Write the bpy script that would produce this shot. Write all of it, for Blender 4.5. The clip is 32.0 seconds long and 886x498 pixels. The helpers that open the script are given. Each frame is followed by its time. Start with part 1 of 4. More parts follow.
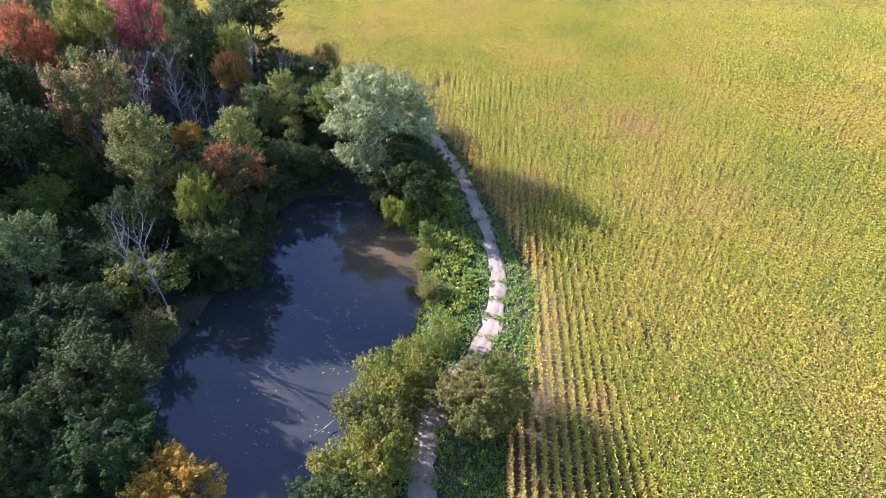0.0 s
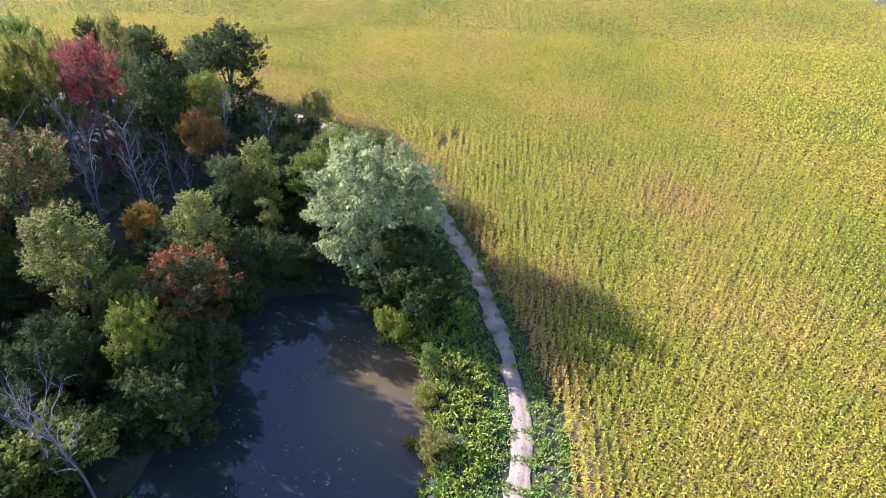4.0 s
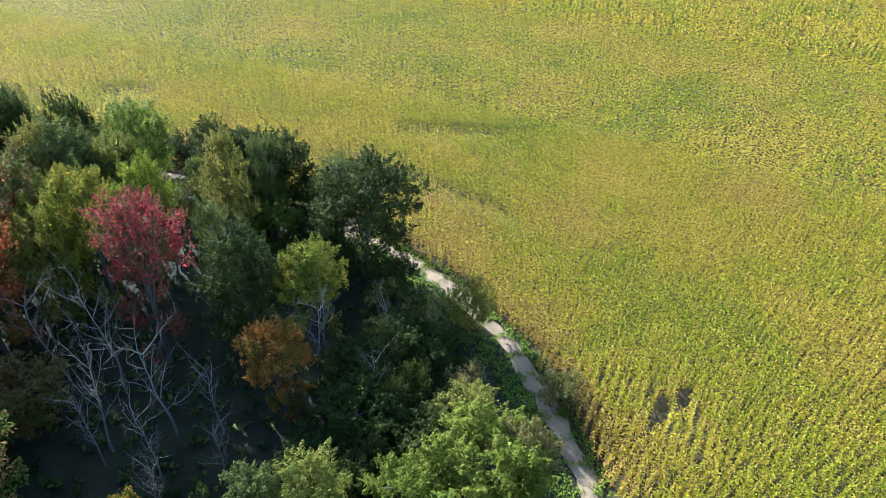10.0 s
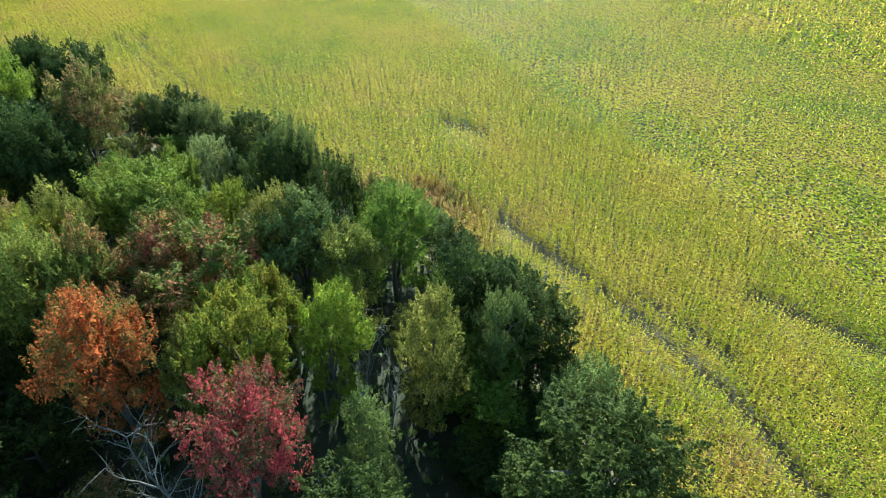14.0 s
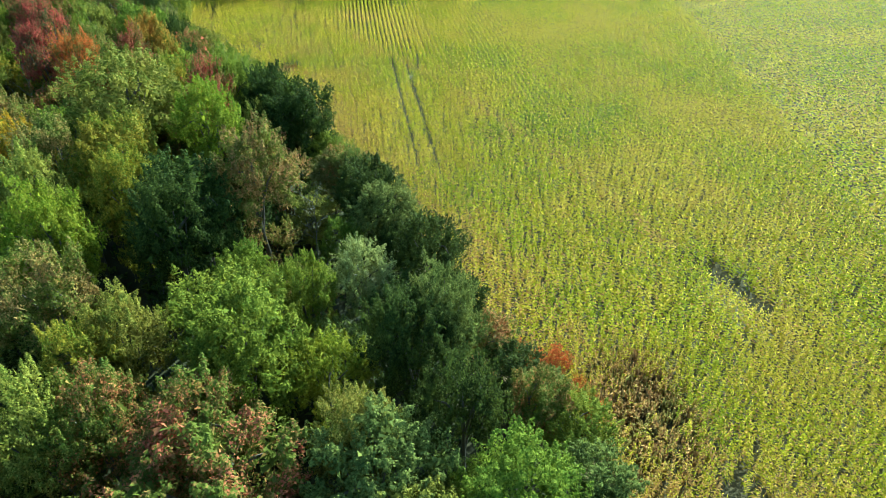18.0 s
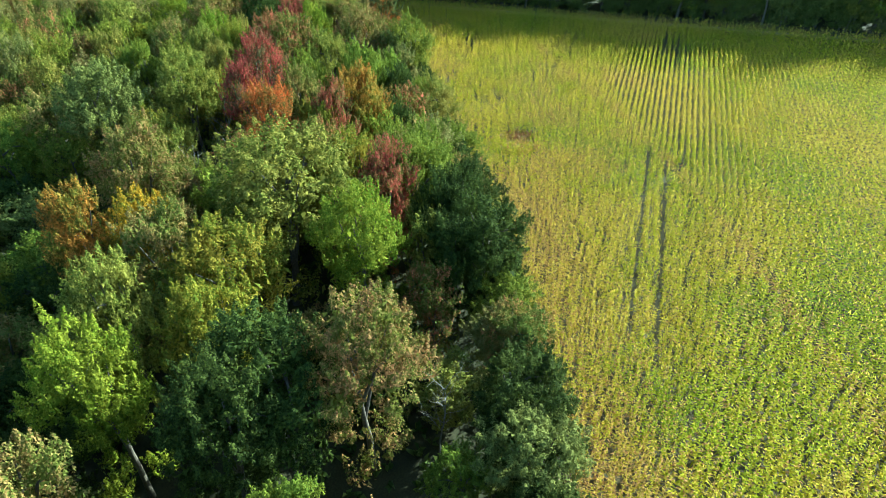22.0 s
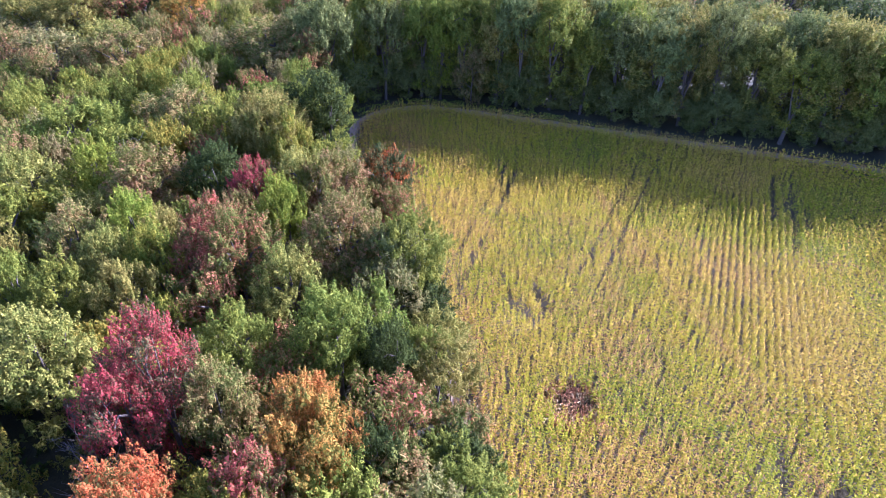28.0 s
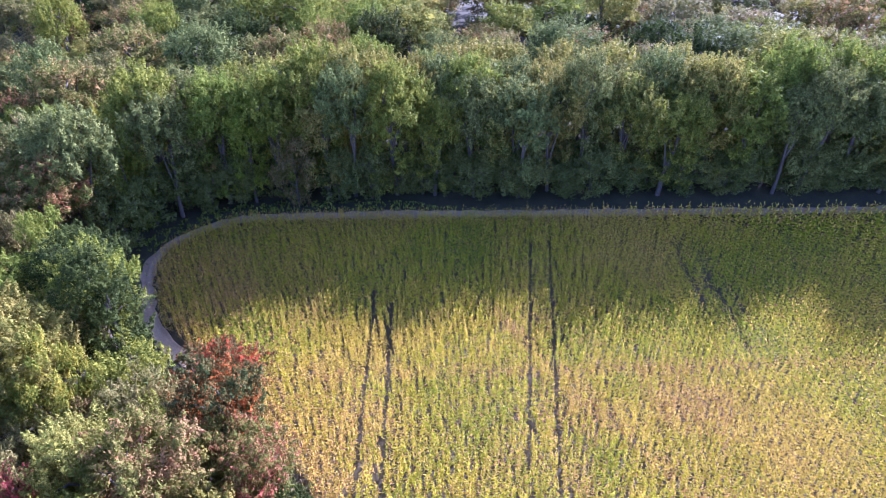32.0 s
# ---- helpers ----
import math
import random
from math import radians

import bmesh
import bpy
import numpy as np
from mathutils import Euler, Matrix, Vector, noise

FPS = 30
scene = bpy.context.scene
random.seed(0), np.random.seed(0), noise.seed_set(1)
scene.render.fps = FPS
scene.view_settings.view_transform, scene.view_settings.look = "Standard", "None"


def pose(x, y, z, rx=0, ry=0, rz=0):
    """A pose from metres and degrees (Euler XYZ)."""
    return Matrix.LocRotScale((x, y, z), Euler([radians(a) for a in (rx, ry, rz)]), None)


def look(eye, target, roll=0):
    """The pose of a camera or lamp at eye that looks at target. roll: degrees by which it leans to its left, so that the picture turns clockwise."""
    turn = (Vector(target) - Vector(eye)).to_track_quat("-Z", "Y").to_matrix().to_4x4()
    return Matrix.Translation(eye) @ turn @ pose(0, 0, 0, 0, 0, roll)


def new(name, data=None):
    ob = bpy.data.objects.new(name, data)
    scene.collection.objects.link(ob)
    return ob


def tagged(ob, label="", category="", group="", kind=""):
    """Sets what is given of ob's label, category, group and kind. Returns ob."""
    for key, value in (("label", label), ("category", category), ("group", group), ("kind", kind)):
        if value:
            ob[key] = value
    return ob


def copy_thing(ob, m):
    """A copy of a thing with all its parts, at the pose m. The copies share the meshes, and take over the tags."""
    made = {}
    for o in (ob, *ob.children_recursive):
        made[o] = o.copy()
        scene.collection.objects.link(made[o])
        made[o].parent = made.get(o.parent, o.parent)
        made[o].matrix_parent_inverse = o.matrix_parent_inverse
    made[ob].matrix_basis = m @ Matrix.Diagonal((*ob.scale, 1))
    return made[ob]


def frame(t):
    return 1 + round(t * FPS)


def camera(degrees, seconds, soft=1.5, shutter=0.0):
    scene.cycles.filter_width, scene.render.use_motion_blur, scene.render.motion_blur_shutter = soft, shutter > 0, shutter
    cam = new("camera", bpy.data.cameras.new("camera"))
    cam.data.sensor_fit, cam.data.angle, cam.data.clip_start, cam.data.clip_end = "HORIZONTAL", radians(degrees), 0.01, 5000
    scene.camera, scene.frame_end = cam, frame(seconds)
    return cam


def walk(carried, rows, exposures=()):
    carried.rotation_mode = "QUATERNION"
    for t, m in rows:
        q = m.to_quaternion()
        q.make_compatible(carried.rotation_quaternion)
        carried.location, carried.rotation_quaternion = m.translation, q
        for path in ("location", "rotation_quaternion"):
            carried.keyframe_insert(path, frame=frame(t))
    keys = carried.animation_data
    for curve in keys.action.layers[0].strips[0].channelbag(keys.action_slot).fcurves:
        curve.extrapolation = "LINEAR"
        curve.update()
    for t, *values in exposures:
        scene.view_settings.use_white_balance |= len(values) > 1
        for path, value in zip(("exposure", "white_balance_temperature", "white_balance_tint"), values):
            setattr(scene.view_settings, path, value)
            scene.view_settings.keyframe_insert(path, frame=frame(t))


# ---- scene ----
cam = camera(71.1, 32.0, 0.7)
PATH = [
    (0, (-0.532, 0.335, 37.167), (-0.514, 1.933, 35.965), 2.2),
    (0.5, (-0.36, 1.176, 37.15), (-0.347, 2.775, 35.948), 2.1),
    (1, (-0.353, 2.458, 37.136), (-0.339, 4.058, 35.936), 2.0),
    (1.5, (-0.498, 4.175, 37.135), (-0.482, 5.777, 35.938), 2.1),
    (2, (-0.733, 6.167, 37.116), (-0.712, 7.771, 35.922), 2.2),
    (2.5, (-0.974, 8.398, 37.095), (-0.947, 10.005, 35.906), 2.5),
    (3, (-1.166, 10.797, 37.125), (-1.136, 12.407, 35.938), 2.5),
    (3.5, (-1.328, 13.458, 37.207), (-1.295, 15.068, 36.021), 2.6),
    (5.5, (-1.823, 24.643, 38.382), (-1.921, 26.244, 37.187), 3.3),
    (6, (-2.029, 27.722, 38.422), (-2.139, 29.324, 37.229), 3.1),
    (6.5, (-2.346, 30.924, 38.398), (-2.466, 32.528, 37.209), 3.1),
    (7, (-2.72, 34.154, 38.363), (-2.865, 35.758, 37.178), 3.1),
    (7.5, (-3.099, 37.387, 38.355), (-3.278, 38.99, 37.172), 3.0),
    (8, (-3.467, 40.617, 38.377), (-3.685, 42.216, 37.195), 2.8),
    (8.5, (-3.928, 43.749, 38.389), (-4.198, 45.34, 37.208), 2.8),
    (9, (-4.465, 47.035, 38.445), (-4.811, 48.611, 37.262), 2.9),
    (9.5, (-5.089, 50.323, 38.559), (-5.557, 51.863, 37.372), 2.8),
    (10, (-5.891, 53.512, 38.693), (-6.48, 55.007, 37.502), 2.8),
    (10.5, (-6.901, 56.71, 38.846), (-7.604, 58.15, 37.65), 2.9),
    (11, (-7.879, 59.892, 39.113), (-8.689, 61.268, 37.909), 3.0),
    (11.5, (-9.072, 63.055, 39.308), (-9.978, 64.362, 38.097), 3.0),
    (12, (-10.376, 66.15, 39.45), (-11.374, 67.382, 38.231), 2.8),
    (12.5, (-11.826, 69.167, 39.478), (-12.908, 70.321, 38.256), 2.6),
    (13, (-13.385, 71.957, 39.538), (-14.543, 73.033, 38.313), 2.5),
    (13.5, (-15.217, 74.593, 39.529), (-16.504, 75.505, 38.3), 2.2),
    (15.5, (-24.304, 84.098, 39.038), (-25.785, 84.644, 37.809), 0.6),
    (16, (-26.956, 85.932, 39.047), (-28.481, 86.333, 37.816), 0.4),
    (16.5, (-29.662, 87.441, 39.071), (-31.222, 87.67, 37.841), 0.0),
    (16.6, (-30.203, 87.721, 39.067), (-31.77, 87.914, 37.84), -0.1),
    (17, (-32.383, 88.753, 39.009), (-33.959, 88.816, 37.781), -0.1),
    (17.5, (-35.204, 89.935, 38.977), (-36.783, 89.904, 37.75), -0.2),
    (18, (-38.119, 90.868, 38.882), (-39.7, 90.82, 37.657), -0.1),
    (18.5, (-41.179, 91.542, 38.765), (-42.747, 91.32, 37.544), -0.2),
    (19, (-44.171, 92.007, 38.752), (-45.694, 91.566, 37.534), -0.4),
    (19.5, (-47.175, 92.235, 38.826), (-48.674, 91.717, 37.608), -0.3),
    (20, (-50.283, 92.22, 38.835), (-51.783, 91.703, 37.618), -0.3),
    (20.5, (-53.374, 91.929, 38.805), (-54.875, 91.414, 37.588), -0.2),
    (21, (-56.438, 91.496, 38.797), (-57.923, 90.932, 37.583), -0.2),
    (21.5, (-59.532, 90.963, 38.91), (-60.965, 90.266, 37.7), -0.4),
    (22, (-62.592, 90.156, 39.17), (-63.991, 89.393, 37.962), -0.4),
    (22.5, (-65.577, 89.133, 39.503), (-66.968, 88.353, 38.296), -0.3),
    (23, (-68.555, 87.94, 39.9), (-69.94, 87.15, 38.693), -0.2),
    (23.5, (-71.606, 86.476, 40.395), (-72.988, 85.681, 39.187), -0.1),
    (24, (-74.555, 84.9, 40.891), (-75.939, 84.107, 39.684), 0.1),
    (24.5, (-77.443, 83.377, 41.51), (-78.828, 82.585, 40.304), 0.2),
    (25, (-80.252, 81.755, 42.015), (-81.64, 80.963, 40.813), 0.4),
    (25.5, (-83.091, 80.098, 42.366), (-84.478, 79.294, 41.171), 0.4),
    (27.5, (-94.064, 74.415, 43.768), (-95.431, 73.563, 42.582), 0.1),
    (28, (-96.914, 72.788, 43.878), (-98.279, 71.928, 42.696), -0.2),
    (28.5, (-99.715, 71.021, 43.944), (-101.08, 70.154, 42.766), -0.5),
    (29, (-102.502, 69.131, 43.989), (-103.867, 68.261, 42.815), -0.7),
    (29.5, (-105.181, 67.051, 44.044), (-106.55, 66.182, 42.873), -0.6),
    (30, (-107.958, 64.912, 44.098), (-109.329, 64.042, 42.929), -0.6),
    (30.5, (-110.792, 62.71, 44.126), (-112.175, 61.858, 42.958), -0.5),
    (30.8, (-112.438, 61.421, 44.139), (-113.89, 60.691, 42.975), -0.5),
    (31, (-113.488, 60.564, 44.155), (-114.983, 59.927, 42.99), -0.4),
    (31.5, (-116.226, 58.529, 44.204), (-117.778, 58.038, 43.043), -0.3),
    (32, (-119.053, 56.585, 44.262), (-120.648, 56.249, 43.103), -0.4),
]
walk(cam, [(t, look(eye, target, roll)) for t, eye, target, roll in PATH], [(0, 2.19, 4860, 35), (6, 2.09, 4900, 27), (9, 1.95, 4950, 11), (11, 1.94, 4980, 0), (13, 1.98, 5020, -13), (16, 1.99, 5180, -27), (19, 2.07, 5300, -32), (21, 2.12, 5220, -30), (22, 2.15, 5180, -24), (23, 2.17, 5130, -9), (25, 2.33, 4950, 24), (32, 2.66, 4740, 50)])

# ---- light ----
SUN_AZ = Vector((-0.89, 0.455, 0)).normalized()
SUN_EL = radians(24)
sun_dir = SUN_AZ * math.cos(SUN_EL) + Vector((0, 0, math.sin(SUN_EL)))
world = bpy.data.worlds.new("sky")
scene.world = world
world.use_nodes = True
wn = world.node_tree.nodes
wl = world.node_tree.links
sky = wn.new("ShaderNodeTexSky")
sky.sky_type, sky.sun_disc = 'NISHITA', False
sky.sun_elevation, sky.sun_rotation = SUN_EL, math.atan2(SUN_AZ.x, SUN_AZ.y)
wl.new(sky.outputs[0], wn["Background"].inputs[0])
wn["Background"].inputs[1].default_value = 0.10
sun_data = bpy.data.lights.new("sun", 'SUN')
sun_data.energy, sun_data.angle, sun_data.color = 5.0, radians(0.6), (1.0, 0.93, 0.80)
sun = new("sun", sun_data)
sun.matrix_world = look(sun_dir * 300, (0, 0, 0))


# ---- materials ----
def material(name, rough=0.8):
    m = bpy.data.materials.new(name)
    m.use_nodes = True
    n = m.node_tree.nodes
    b = n["Principled BSDF"]
    b.inputs["Roughness"].default_value = rough
    return m, n, m.node_tree.links, b


def ramp(n, stops):
    r = n.new("ShaderNodeValToRGB")
    e = r.color_ramp.elements
    while len(e) < len(stops):
        e.new(0.5)
    for k, (p, c) in zip(e, stops):
        k.position, k.color = p, (*c, 1)
    return r


def noise_node(n, l, scale, detail=4, rough=0.6, world_space=True):
    t = n.new("ShaderNodeTexNoise")
    t.inputs["Scale"].default_value = scale
    t.inputs["Detail"].default_value = detail
    t.inputs["Roughness"].default_value = rough
    if world_space:
        g = n.new("ShaderNodeNewGeometry")
        l.new(g.outputs["Position"], t.inputs["Vector"])
    return t


def mix(n, l, fac, a, b, mode='MIX'):
    x = n.new("ShaderNodeMix")
    x.data_type, x.blend_type = 'RGBA', mode
    for sock, v in ((x.inputs[0], fac), (x.inputs[6], a), (x.inputs[7], b)):
        if hasattr(v, "links"):
            l.new(v, sock)
        elif isinstance(v, tuple):
            sock.default_value = (*v, 1)
        else:
            sock.default_value = v
    return x.outputs[2]


def math_node(n, l, op, a, b=0.5, clamp=False):
    x = n.new("ShaderNodeMath")
    x.operation, x.use_clamp = op, clamp
    for sock, v in ((x.inputs[0], a), (x.inputs[1], b)):
        if hasattr(v, "links"):
            l.new(v, sock)
        else:
            sock.default_value = v
    return x.outputs[0]


def leaf_material(name, main, second, share=0.35, translucent=0.42, rough=0.62):
    """Foliage: two pigments blended by clumps, varied leaf by leaf and tree by tree."""
    m, n, l, b = material(name, rough)
    g = n.new("ShaderNodeNewGeometry")
    o = n.new("ShaderNodeObjectInfo")
    big = noise_node(n, l, 0.45, 3)
    lift = math_node(n, l, 'MULTIPLY_ADD', g.outputs["Random Per Island"], 0.35)
    n[lift.node.name].inputs[2].default_value = share - 0.67
    f = math_node(n, l, 'ADD', big.outputs["Fac"], lift)
    edge = math_node(n, l, 'MULTIPLY', f, 4.0, True)
    c = mix(n, l, edge, main, second)
    hsv = n.new("ShaderNodeHueSaturation")
    h = math_node(n, l, 'MULTIPLY_ADD', o.outputs["Random"], 0.03)
    h.node.inputs[2].default_value = 0.48
    l.new(h, hsv.inputs["Hue"])
    v = math_node(n, l, 'MULTIPLY_ADD', g.outputs["Random Per Island"], 0.72)
    v.node.inputs[2].default_value = 0.90
    l.new(v, hsv.inputs["Value"])
    hsv.inputs["Saturation"].default_value = 1.05
    l.new(c, hsv.inputs["Color"])
    l.new(hsv.outputs[0], b.inputs["Base Color"])
    b.inputs["Specular IOR Level"].default_value = 0.035
    tr = n.new("ShaderNodeBsdfTranslucent")
    l.new(hsv.outputs[0], tr.inputs["Color"])
    mx = n.new("ShaderNodeMixShader")
    mx.inputs[0].default_value = translucent
    out = n["Material Output"]
    l.new(b.outputs[0], mx.inputs[1])
    l.new(tr.outputs[0], mx.inputs[2])
    l.new(mx.outputs[0], out.inputs["Surface"])
    return m


LEAF = {
    # dark green, lowered further so the pond shore's deep shade is in the colour
    "dark": leaf_material("leaf_dark_and_shaded_green", (0.028, 0.040, 0.012), (0.052, 0.066, 0.016), 0.15),
    "green": leaf_material("leaf_green", (0.095, 0.125, 0.022), (0.155, 0.170, 0.030), 0.14),
    "lime": leaf_material("leaf_lime", (0.120, 0.155, 0.020), (0.180, 0.188, 0.028), 0.14),
    "olive": leaf_material("leaf_olive", (0.115, 0.128, 0.026), (0.205, 0.185, 0.045), 0.14),
    "yellow": leaf_material("leaf_yellow_green", (0.108, 0.136, 0.022), (0.205, 0.178, 0.030), 0.12),
    "gold": leaf_material("leaf_gold", (0.120, 0.130, 0.022), (0.320, 0.195, 0.030), 0.17),
    "orange": leaf_material("leaf_orange", (0.125, 0.125, 0.026), (0.320, 0.155, 0.042), 0.10),
    "red": leaf_material("leaf_scarlet", (0.115, 0.110, 0.030), (0.340, 0.110, 0.040), 0.14),
    "crimson": leaf_material("leaf_crimson", (0.075, 0.078, 0.034), (0.265, 0.060, 0.052), 0.12),
    "russet": leaf_material("leaf_russet", (0.108, 0.122, 0.028), (0.225, 0.145, 0.060), 0.06),
    "redtip": leaf_material("leaf_red_tipped", (0.095, 0.118, 0.026), (0.310, 0.130, 0.070), 0.02),
    "crimtip": leaf_material("leaf_crimson_tipped", (0.100, 0.108, 0.030), (0.280, 0.085, 0.060), 0.10),
    "redred": leaf_material("leaf_rust_red", (0.055, 0.070, 0.022), (0.285, 0.085, 0.030), 0.03),
    "silver": leaf_material("leaf_silver_green", (0.150, 0.168, 0.056), (0.235, 0.240, 0.090), 0.16, 0.25, 0.75),
    "blue": leaf_material("leaf_blue_green", (0.080, 0.098, 0.028), (0.128, 0.140, 0.042), 0.14, 0.3, 0.75),
    "thicket": leaf_material("leaf_thicket_green", (0.070, 0.090, 0.018), (0.150, 0.130, 0.030), 0.10),
    "dull": leaf_material("leaf_dull_brown", (0.118, 0.122, 0.034), (0.185, 0.152, 0.060), 0.09),
}


def bark_material(name, a, b_):
    m, n, l, b = material(name, 0.9)
    t = noise_node(n, l, 6.0, 6)
    r = ramp(n, [(0.3, a), (0.7, b_)])
    l.new(t.outputs["Fac"], r.inputs[0])
    l.new(r.outputs[0], b.inputs["Base Color"])
    bp = n.new("ShaderNodeBump")
    bp.inputs["Strength"].default_value = 0.6
    l.new(t.outputs["Fac"], bp.inputs["Height"])
    l.new(bp.outputs[0], b.inputs["Normal"])
    return m


BARK = bark_material("bark_brown", (0.045, 0.035, 0.026), (0.12, 0.10, 0.08))
DEADWOOD = bark_material("bark_weathered_grey", (0.11, 0.095, 0.08), (0.26, 0.23, 0.195))


# ---- plan ----
ROAD = [(0.5, -30), (-0.2, 0), (-0.7, 15), (-0.9, 22.9), (-0.9, 28), (1.1, 32.7), (2.8, 35.4), (4.2, 38.8), (5.0, 42.4), (5.3, 46), (4.7, 52),
        (3.7, 57.2), (2.2, 63.5), (0.2, 69.4), (-1.9, 75.2), (-4.8, 80.5), (-7.4, 84.3), (-11.5, 89), (-14.3, 91.6), (-17.4, 93.8),
        (-22, 96.6), (-26.5, 98.4), (-34, 100.2), (-48, 101.2), (-60, 101), (-67, 98.5), (-75, 93), (-84, 87.3), (-93, 81.5), (-102, 75),
        (-111.5, 68.3), (-121.5, 60.5), (-130, 53), (-141, 42.5), (-151, 31), (-156, 23.5), (-160, 17), (-165, 13), (-170, 10.2),
        (-174.8, 10.4), (-179.3, 13.5), (-182.5, 19.1), (-186.5, 36), (-191.3, 58), (-200.4, 100), (-211, 145), (-224, 200), (-240, 260)]


def smooth(points, step):
    """Catmull-Rom through the points, at about even steps."""
    p = [np.array(q, float) for q in points]
    p = [2 * p[0] - p[1]] + p + [2 * p[-1] - p[-2]]
    out = []
    for a, b, c, d in zip(p, p[1:], p[2:], p[3:]):
        k = max(1, int(np.linalg.norm(c - b) / step))
        for i in range(k):
            t = i / k
            out.append(0.5 * (2 * b + (c - a) * t + (2 * a - 5 * b + 4 * c - d) * t * t + (3 * b - a - 3 * c + d) * t ** 3))
    out.append(p[-2])
    return np.array(out)


ROAD_LINE = smooth(ROAD, 1.0)
# the field's margin: how far the crop stands from the road's middle, by the road's length
_seg = np.linalg.norm(np.diff(ROAD_LINE, axis=0), axis=1)
ROAD_S = np.concatenate([[0], np.cumsum(_seg)])
_tan = np.gradient(ROAD_LINE, axis=0)
_tan /= np.linalg.norm(_tan, axis=1)[:, None]
ROAD_N = np.stack([_tan[:, 1], -_tan[:, 0]], 1)      # to the field's side


def road_frame(px, py):
    """Signed distance from the road (plus: the field's side) and the index of the nearest place on it."""
    px, py = np.asarray(px, float), np.asarray(py, float)
    best, idx = np.full(px.shape, 1e9), np.zeros(px.shape, int)
    for i in range(0, len(ROAD_LINE), 2):
        d = (px - ROAD_LINE[i, 0]) ** 2 + (py - ROAD_LINE[i, 1]) ** 2
        near = d < best
        best[near], idx[near] = d[near], i
    q, nn = ROAD_LINE[idx], ROAD_N[idx]
    side = (px - q[:, 0]) * nn[:, 0] + (py - q[:, 1]) * nn[:, 1]
    return np.sign(side) * np.sqrt(best), idx


def margin(py, px):
    """Width from the road's middle to the first corn row."""
    m = np.full(px.shape, 1.5)
    m += np.clip((px + 30) / 20, 0, 1) * np.interp(py, [0, 20, 28, 36, 44, 52, 60], [3.0, 3.4, 4.6, 2.6, 1.8, 0.4, 0.0])
    return m


POND = [(-7.5, 12), (-9.5, 20), (-8.2, 25.2), (-7.0, 28), (-5.6, 34), (-3.2, 37.9), (-2.0, 42.3), (-2.4, 47), (-3.0, 51), (-6, 56),
        (-11, 59.5), (-16, 58.5), (-19, 53), (-19.5, 46), (-20.5, 38), (-23, 31), (-20.5, 26.5), (-14, 23.5), (-12.6, 17), (-11, 10)]
WATER_Z = -0.7


def inside(px, py, poly):
    """Signed distance to a polygon, plus inside."""
    res, dist = np.zeros(px.shape, bool), np.full(px.shape, 1e9)
    for (x0, y0), (x1, y1) in zip(poly, poly[1:] + poly[:1]):
        cross = ((y0 > py) != (y1 > py)) & (px < (x1 - x0) * (py - y0) / (y1 - y0 + 1e-12) + x0)
        res ^= cross
        dx, dy = x1 - x0, y1 - y0
        k = np.clip(((px - x0) * dx + (py - y0) * dy) / (dx * dx + dy * dy), 0, 1)
        dist = np.minimum(dist, np.hypot(px - x0 - k * dx, py - y0 - k * dy))
    return np.where(res, dist, -dist)


def raw_mesh(name, verts, faces, mat, smooth_shade=False):
    """A mesh from arrays: verts (n, 3) and quads or triangles (m, k)."""
    me = bpy.data.meshes.new(name)
    verts, faces = np.asarray(verts, np.float32), np.asarray(faces, np.int32)
    k = faces.shape[1]
    me.vertices.add(len(verts))
    me.vertices.foreach_set("co", verts.ravel())
    me.loops.add(faces.size)
    me.loops.foreach_set("vertex_index", faces.ravel())
    me.polygons.add(len(faces))
    me.polygons.foreach_set("loop_start", np.arange(0, faces.size, k, dtype=np.int32))
    if smooth_shade:
        me.polygons.foreach_set("use_smooth", np.ones(len(faces), bool))
    me.update(calc_edges=True)
    me.materials.append(mat)
    return me


def part(name, me, parent, label=""):
    ob = new(name, me)
    ob.parent = parent
    if label:
        ob["label"] = label
    return ob


# ---- ground ----
def ground_height(px, py):
    d = inside(px, py, POND)
    h = 0.10 * np.sin(px * 0.21 + 1.3 * np.sin(py * 0.13)) * np.sin(py * 0.17)
    rd, _ = road_frame(px, py)
    h *= np.clip((np.abs(rd) - 1.5) / 4, 0, 1) * (rd < 0)
    bank = np.clip((d + 2.2) / 3.2, 0, 1)
    return h - bank * bank * (3 - 2 * bank) * 1.9


gm, gn, gl, gb = material("soil_and_leaf_litter", 0.95)
t1, t2 = noise_node(gn, gl, 0.35, 5), noise_node(gn, gl, 7.0, 5)
r1 = ramp(gn, [(0.35, (0.020, 0.022, 0.006)), (0.5, (0.031, 0.032, 0.009)), (0.7, (0.046, 0.041, 0.014))])
gl.new(t1.outputs["Fac"], r1.inputs[0])
r2 = ramp(gn, [(0.3, (0.45, 0.42, 0.38)), (0.7, (1.25, 1.2, 1.1))])
gl.new(t2.outputs["Fac"], r2.inputs[0])
r3 = ramp(gn, [(0.3, (0.052, 0.043, 0.016)), (0.7, (0.098, 0.078, 0.032))])
gl.new(t1.outputs["Fac"], r3.inputs[0])
tilled = gn.new("ShaderNodeAttribute")
tilled.attribute_name = "tilled"
gl.new(mix(gn, gl, 1.0, mix(gn, gl, tilled.outputs["Fac"], r1.outputs[0], r3.outputs[0]), r2.outputs[0], 'MULTIPLY'), gb.inputs["Base Color"])
gbp = gn.new("ShaderNodeBump")
gbp.inputs["Strength"].default_value = 0.8
gl.new(t2.outputs["Fac"], gbp.inputs["Height"])
gl.new(gbp.outputs[0], gb.inputs["Normal"])

